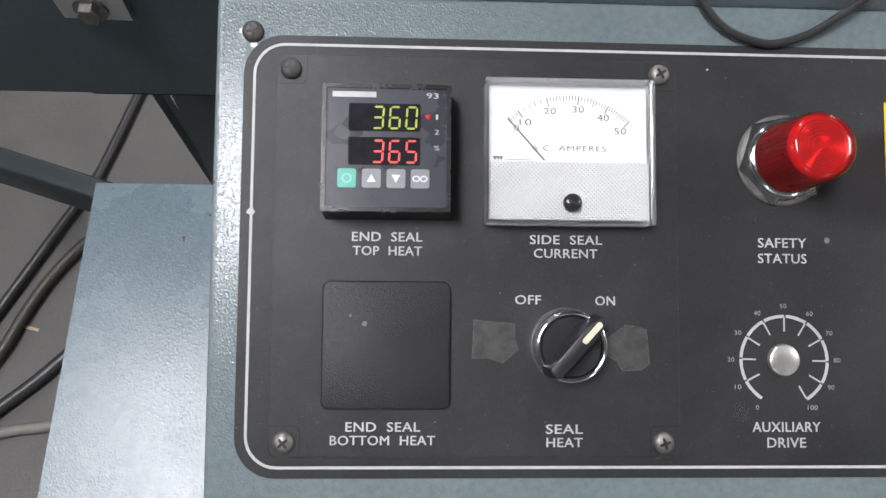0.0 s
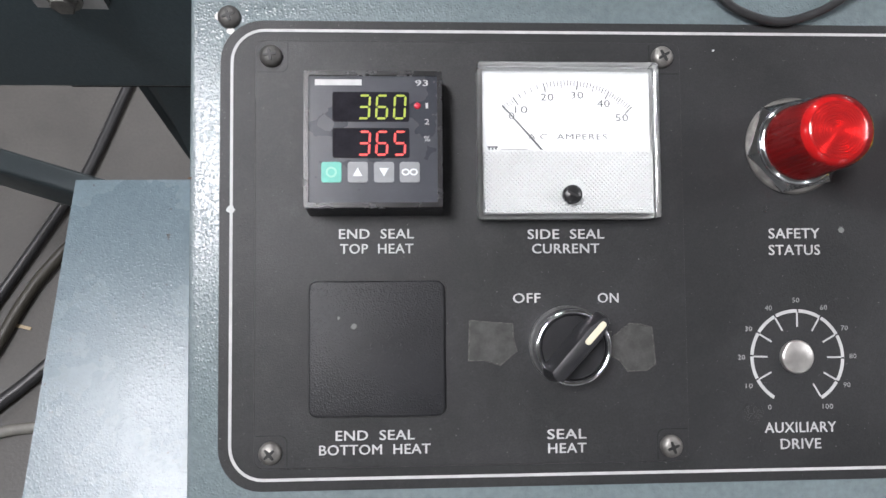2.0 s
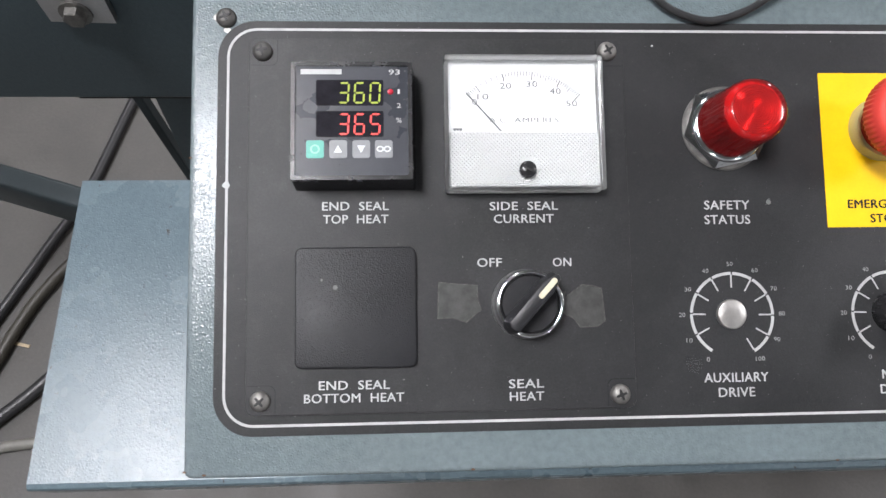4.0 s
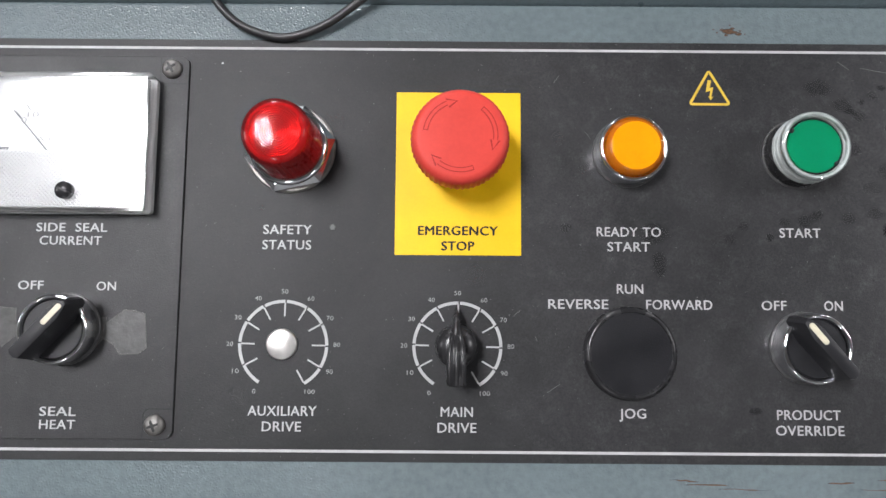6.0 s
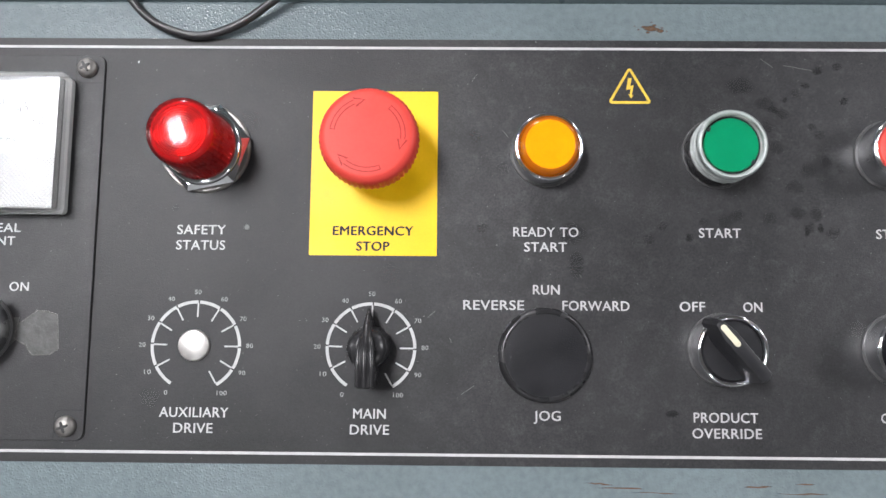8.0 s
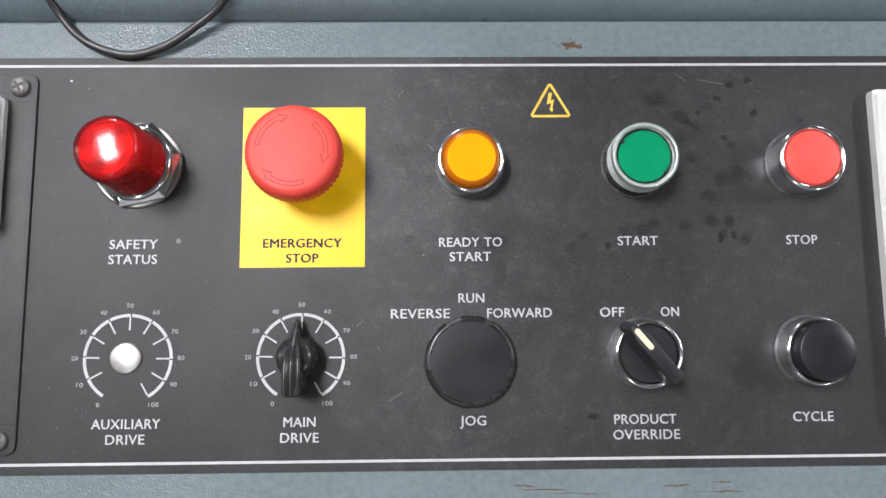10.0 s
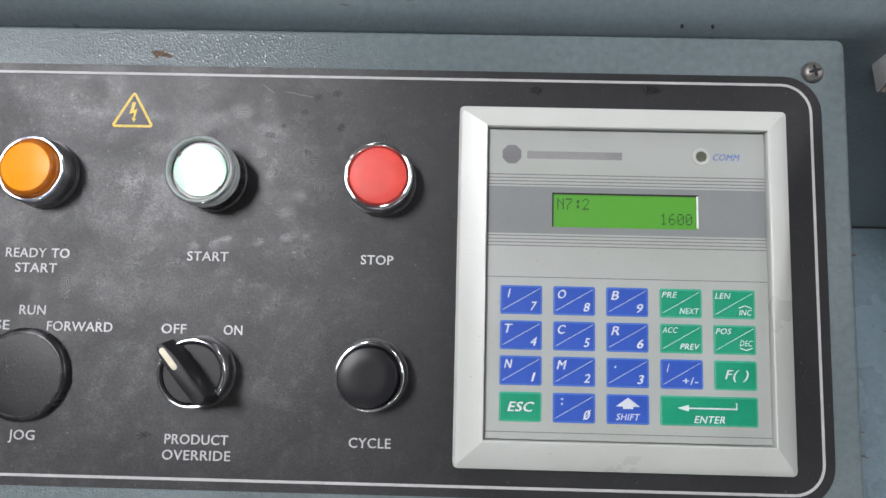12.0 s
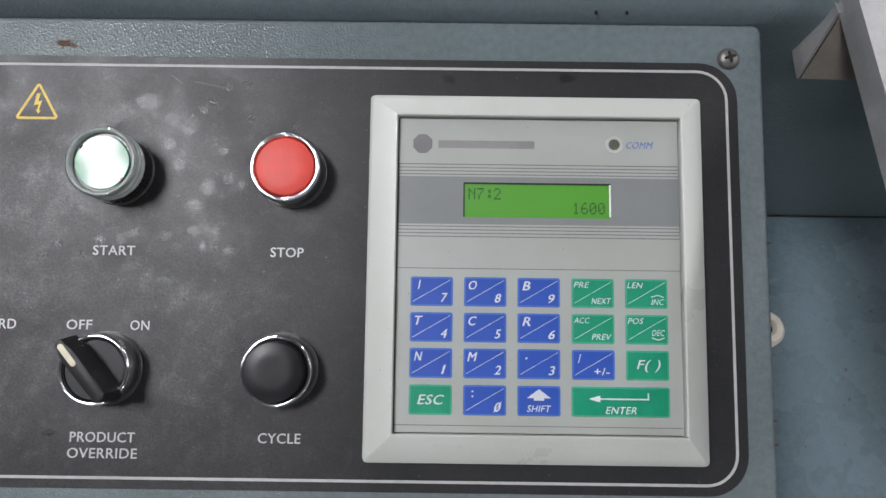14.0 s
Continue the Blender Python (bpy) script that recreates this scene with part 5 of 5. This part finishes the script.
DOTS = {"N": "10001 11001 10101 10011 10001 10001 10001", "7": "11111 00001 00010 00100 01000 01000 01000", ":": "00000 00110 00110 00000 00110 00110 00000",
        "2": "01110 10001 00001 00010 00100 01000 11111", "1": "00100 01100 00100 00100 00100 00100 01110", "6": "00110 01000 10000 11110 10001 10001 01110",
        "0": "01110 10001 10011 10101 11001 10001 01110"}


def dot_text(text, u, v):
    out = bmesh.new()
    for k, ch in enumerate(text):
        for j, row in enumerate(DOTS[ch].split()):
            for i, on in enumerate(row):
                if on == "1":
                    x, y = u + k * 3.72 + i * 0.6, v + (6 - j) * 0.74
                    out.faces.new([out.verts.new((x + dx, y + dy, iz + 0.2)) for dx, dy in ((0, 0), (0.52, 0), (0.52, 0.66), (0, 0.66))])
    return out


part("characters", dot_text("N7:2", 555.6, 46.9), LCD_INK, lcd)
part("characters", dot_text("1600", 601.4, 40.9), LCD_INK, lcd)
led = part("comm_light", lathe([(3.9, 0), (3.8, 0.25), (2.7, 0.4), (2.4, 0.1)], 32, shut=False), plain("led_ring_white", (0.42, 0.43, 0.41), 0.35), term, "pale ring", at=(620.0, 72.2, iz), smooth=40)
part("dark_lens", lathe([(0, 0.2), (2.4, 0.2)], 32, shut=False), plain("led_off", (0.09, 0.095, 0.07), 0.25), led)
part("comm_text", words("COMM", 631.3, 70.6, 12.0, 3.0, 0.02, 0.3, z=iz), BLUE_INK, term)
octa = [(535.1 + 4.6 * math.cos(radians(22.5 + 45 * i)), 71.8 + 4.6 * math.sin(radians(22.5 + 45 * i))) for i in range(8)]
part("maker_badge", moved(outline(octa), 0, 0, iz), LINE_GREY, term, "grey octagon badge")
part("maker_mark", moved(outline([(542, 69.9), (584.6, 69.9), (584.6, 73.4), (542, 73.4)]), 0, 0, iz), plain("mark_grey", (0.2, 0.2, 0.2), 0.5), term, "grey printed bar")


def key(u, v, green, wide=18.4):
    hw, hh = wide / 2, 6.35
    k = part("key", slab(-hw, -hh, hw, hh, 0.9, 0, 0.35, 0.12, 3), KEY_RIM_GREEN if green else KEY_RIM_BLUE, term, "green membrane key" if green else "blue membrane key", at=(u, v, fz))
    part("key_face", slab(-hw + 0.75, -hh + 0.75, hw - 0.75, hh - 0.75, 0.5, 0.3, 0.5, 0.1, 3), KEY_GREEN if green else KEY_BLUE, k)
    return k


def on_key(k, name, bm):
    part(name, moved(bm, 0, 0, 0.6), KEY_INK, k)


def slash(k):
    x0, y0, x1, y1, h = -8.0, -4.4, 8.0, 5.0, 0.14
    on_key(k, "key_line", outline([(x0, y0 - h), (x1, y1 - h), (x1, y1 + h), (x0, y0 + h)]))


ROW_V = (6.3, -9.1, -24.4, -39.9)
COL_U = (540.0, 563.2, 586.4, 609.8, 633.0)
for r, pairs in enumerate(((("I", "7"), ("O", "8"), ("B", "9")), (("T", "4"), ("C", "5"), ("R", "6")), (("N", "1"), ("M", "2"), (".", "3")))):
    for c, (letter, digit) in enumerate(pairs):
        k = key(COL_U[c], ROW_V[r], False)
        slash(k)
        wide = {"I": 1.3, "M": 4.4, ".": 0.9}.get(letter, 3.6)
        on_key(k, "key_letter", words(letter, -5.4, 0.9 if letter != "." else 2.0, wide, 3.9 if letter != "." else 0.9, 0.04, 0.25))
        on_key(k, "key_digit", words(digit, 5.5, -4.6, 2.0 if digit == "1" else 2.9, 3.9, 0.04, 0.25))
for c, r, a, b in ((3, 0, "PRE", "NEXT"), (4, 0, "LEN", "INC"), (3, 1, "ACC", "PREV"), (4, 1, "POS", "DEC")):
    k = key(COL_U[c], ROW_V[r], True)
    slash(k)
    on_key(k, "key_letter", words(a, -4.9, 2.4, 6.9, 2.5, 0.015, 0.25))
    if b in ("INC", "DEC"):
        up = b == "INC"
        on_key(k, "key_letter", words(b, 4.8, -4.7 if up else -2.6, 5.6, 2.5, 0.015, 0.25))
        y = -1.7 if up else -3.6
        d = 1.0 if up else -1.0
        on_key(k, "key_line", outline([(1.9, y), (4.7, y + d), (7.5, y), (7.5, y + 0.4), (4.7, y + d + 0.4), (1.9, y + 0.4)]))
    else:
        on_key(k, "key_letter", words(b, 3.6, -4.6, 8.6, 2.5, 0.015, 0.25))
k = key(COL_U[3], ROW_V[2], False)
slash(k)
on_key(k, "key_letter", words("/", -6.0, 0.8, 1.4, 3.7, 0.005))
on_key(k, "key_letter", words("+/-", 3.6, -4.4, 6.6, 3.2, 0.012))
k = key(COL_U[4], ROW_V[2], True)
on_key(k, "key_letter", words("F( )", 0.4, -2.8, 10.2, 5.2, 0.02, 0.25))
k = key(COL_U[0], ROW_V[3], True)
on_key(k, "key_letter", words("ESC", 0.2, -2.0, 11.6, 4.2, 0.04, 0.25))
k = key(COL_U[1], ROW_V[3], False)
slash(k)
on_key(k, "key_letter", words(":", -5.2, 1.3, 0.9, 2.8, 0.01))
on_key(k, "key_digit", merge(words("0", 5.5, -4.8, 2.9, 4.0, 0.04, 0.25), outline([(3.7, -4.9), (4.1, -4.9), (7.4, -0.5), (7.0, -0.5)])))
k = key(COL_U[2], ROW_V[3], False)
on_key(k, "key_letter", words("SHIFT", 0.0, -4.6, 10.4, 2.8, 0.015, 0.25))
on_key(k, "key_arrow", outline([(-5.2, 1.2), (-2.2, 1.2), (-2.2, 0.2), (2.2, 0.2), (2.2, 1.2), (5.2, 1.2), (0, 5.0)]))
k = key(621.3, ROW_V[3], True, 42.0)
on_key(k, "key_letter", words("ENTER", 0.0, -5.0, 13.2, 3.0, 0.015, 0.25))
on_key(k, "key_arrow", merge(outline([(-13.8, 1.2), (-8.8, 2.6), (-8.8, -0.2)]), outline([(-8.8, 0.9), (12.0, 0.9), (12.0, 1.5), (-8.8, 1.5)]), outline([(11.4, 1.5), (12.0, 1.5), (12.0, 3.8), (11.4, 3.8)])))

# ---- loose cables over the console's upper edge ----
cable = thing("loose_cable", "thin black cable looped over the console's upper edge", "cable")
part("sheath", tube_along([(118, 205, 66), (119, 165, 48), (121.5, 145, 20), (125, 134.5, 7), (133.5, 123.3, 4), (144.2, 116.6, 2.8), (159.5, 113.2, 2.4), (176, 117.3, 3.6), (190, 125.6, 5.5), (205, 137, 10), (222, 155, 30), (240, 180, 60)], 1.9), RUBBER, cable, smooth=True)
cable2 = thing("loose_cable", "thin black cable lying behind the console", "cable")
part("sheath", tube_along([(96, 150, -34), (118, 141, -12), (136, 134.5, -2), (153, 136.5, 0), (168, 140.5, 4), (186, 150, 24), (206, 168, 54)], 1.5), GREY_CABLE, cable2, smooth=True)

grommet = thing("cable_grommet", "white nylon grommet on the shelf beside the console", "grommet", 768, 38, SHELF_Z, ground=BASE)
part("ring", lathe([(4.5, 0), (4.5, 8), (6, 10), (10, 10), (12.5, 7), (13, 0)], 40, shut=False), NYLON, grommet, smooth=50)
part("hole", lathe([(0, 6.0), (4.6, 6.0)], 24, shut=False), DEEP_BLACK, grommet)
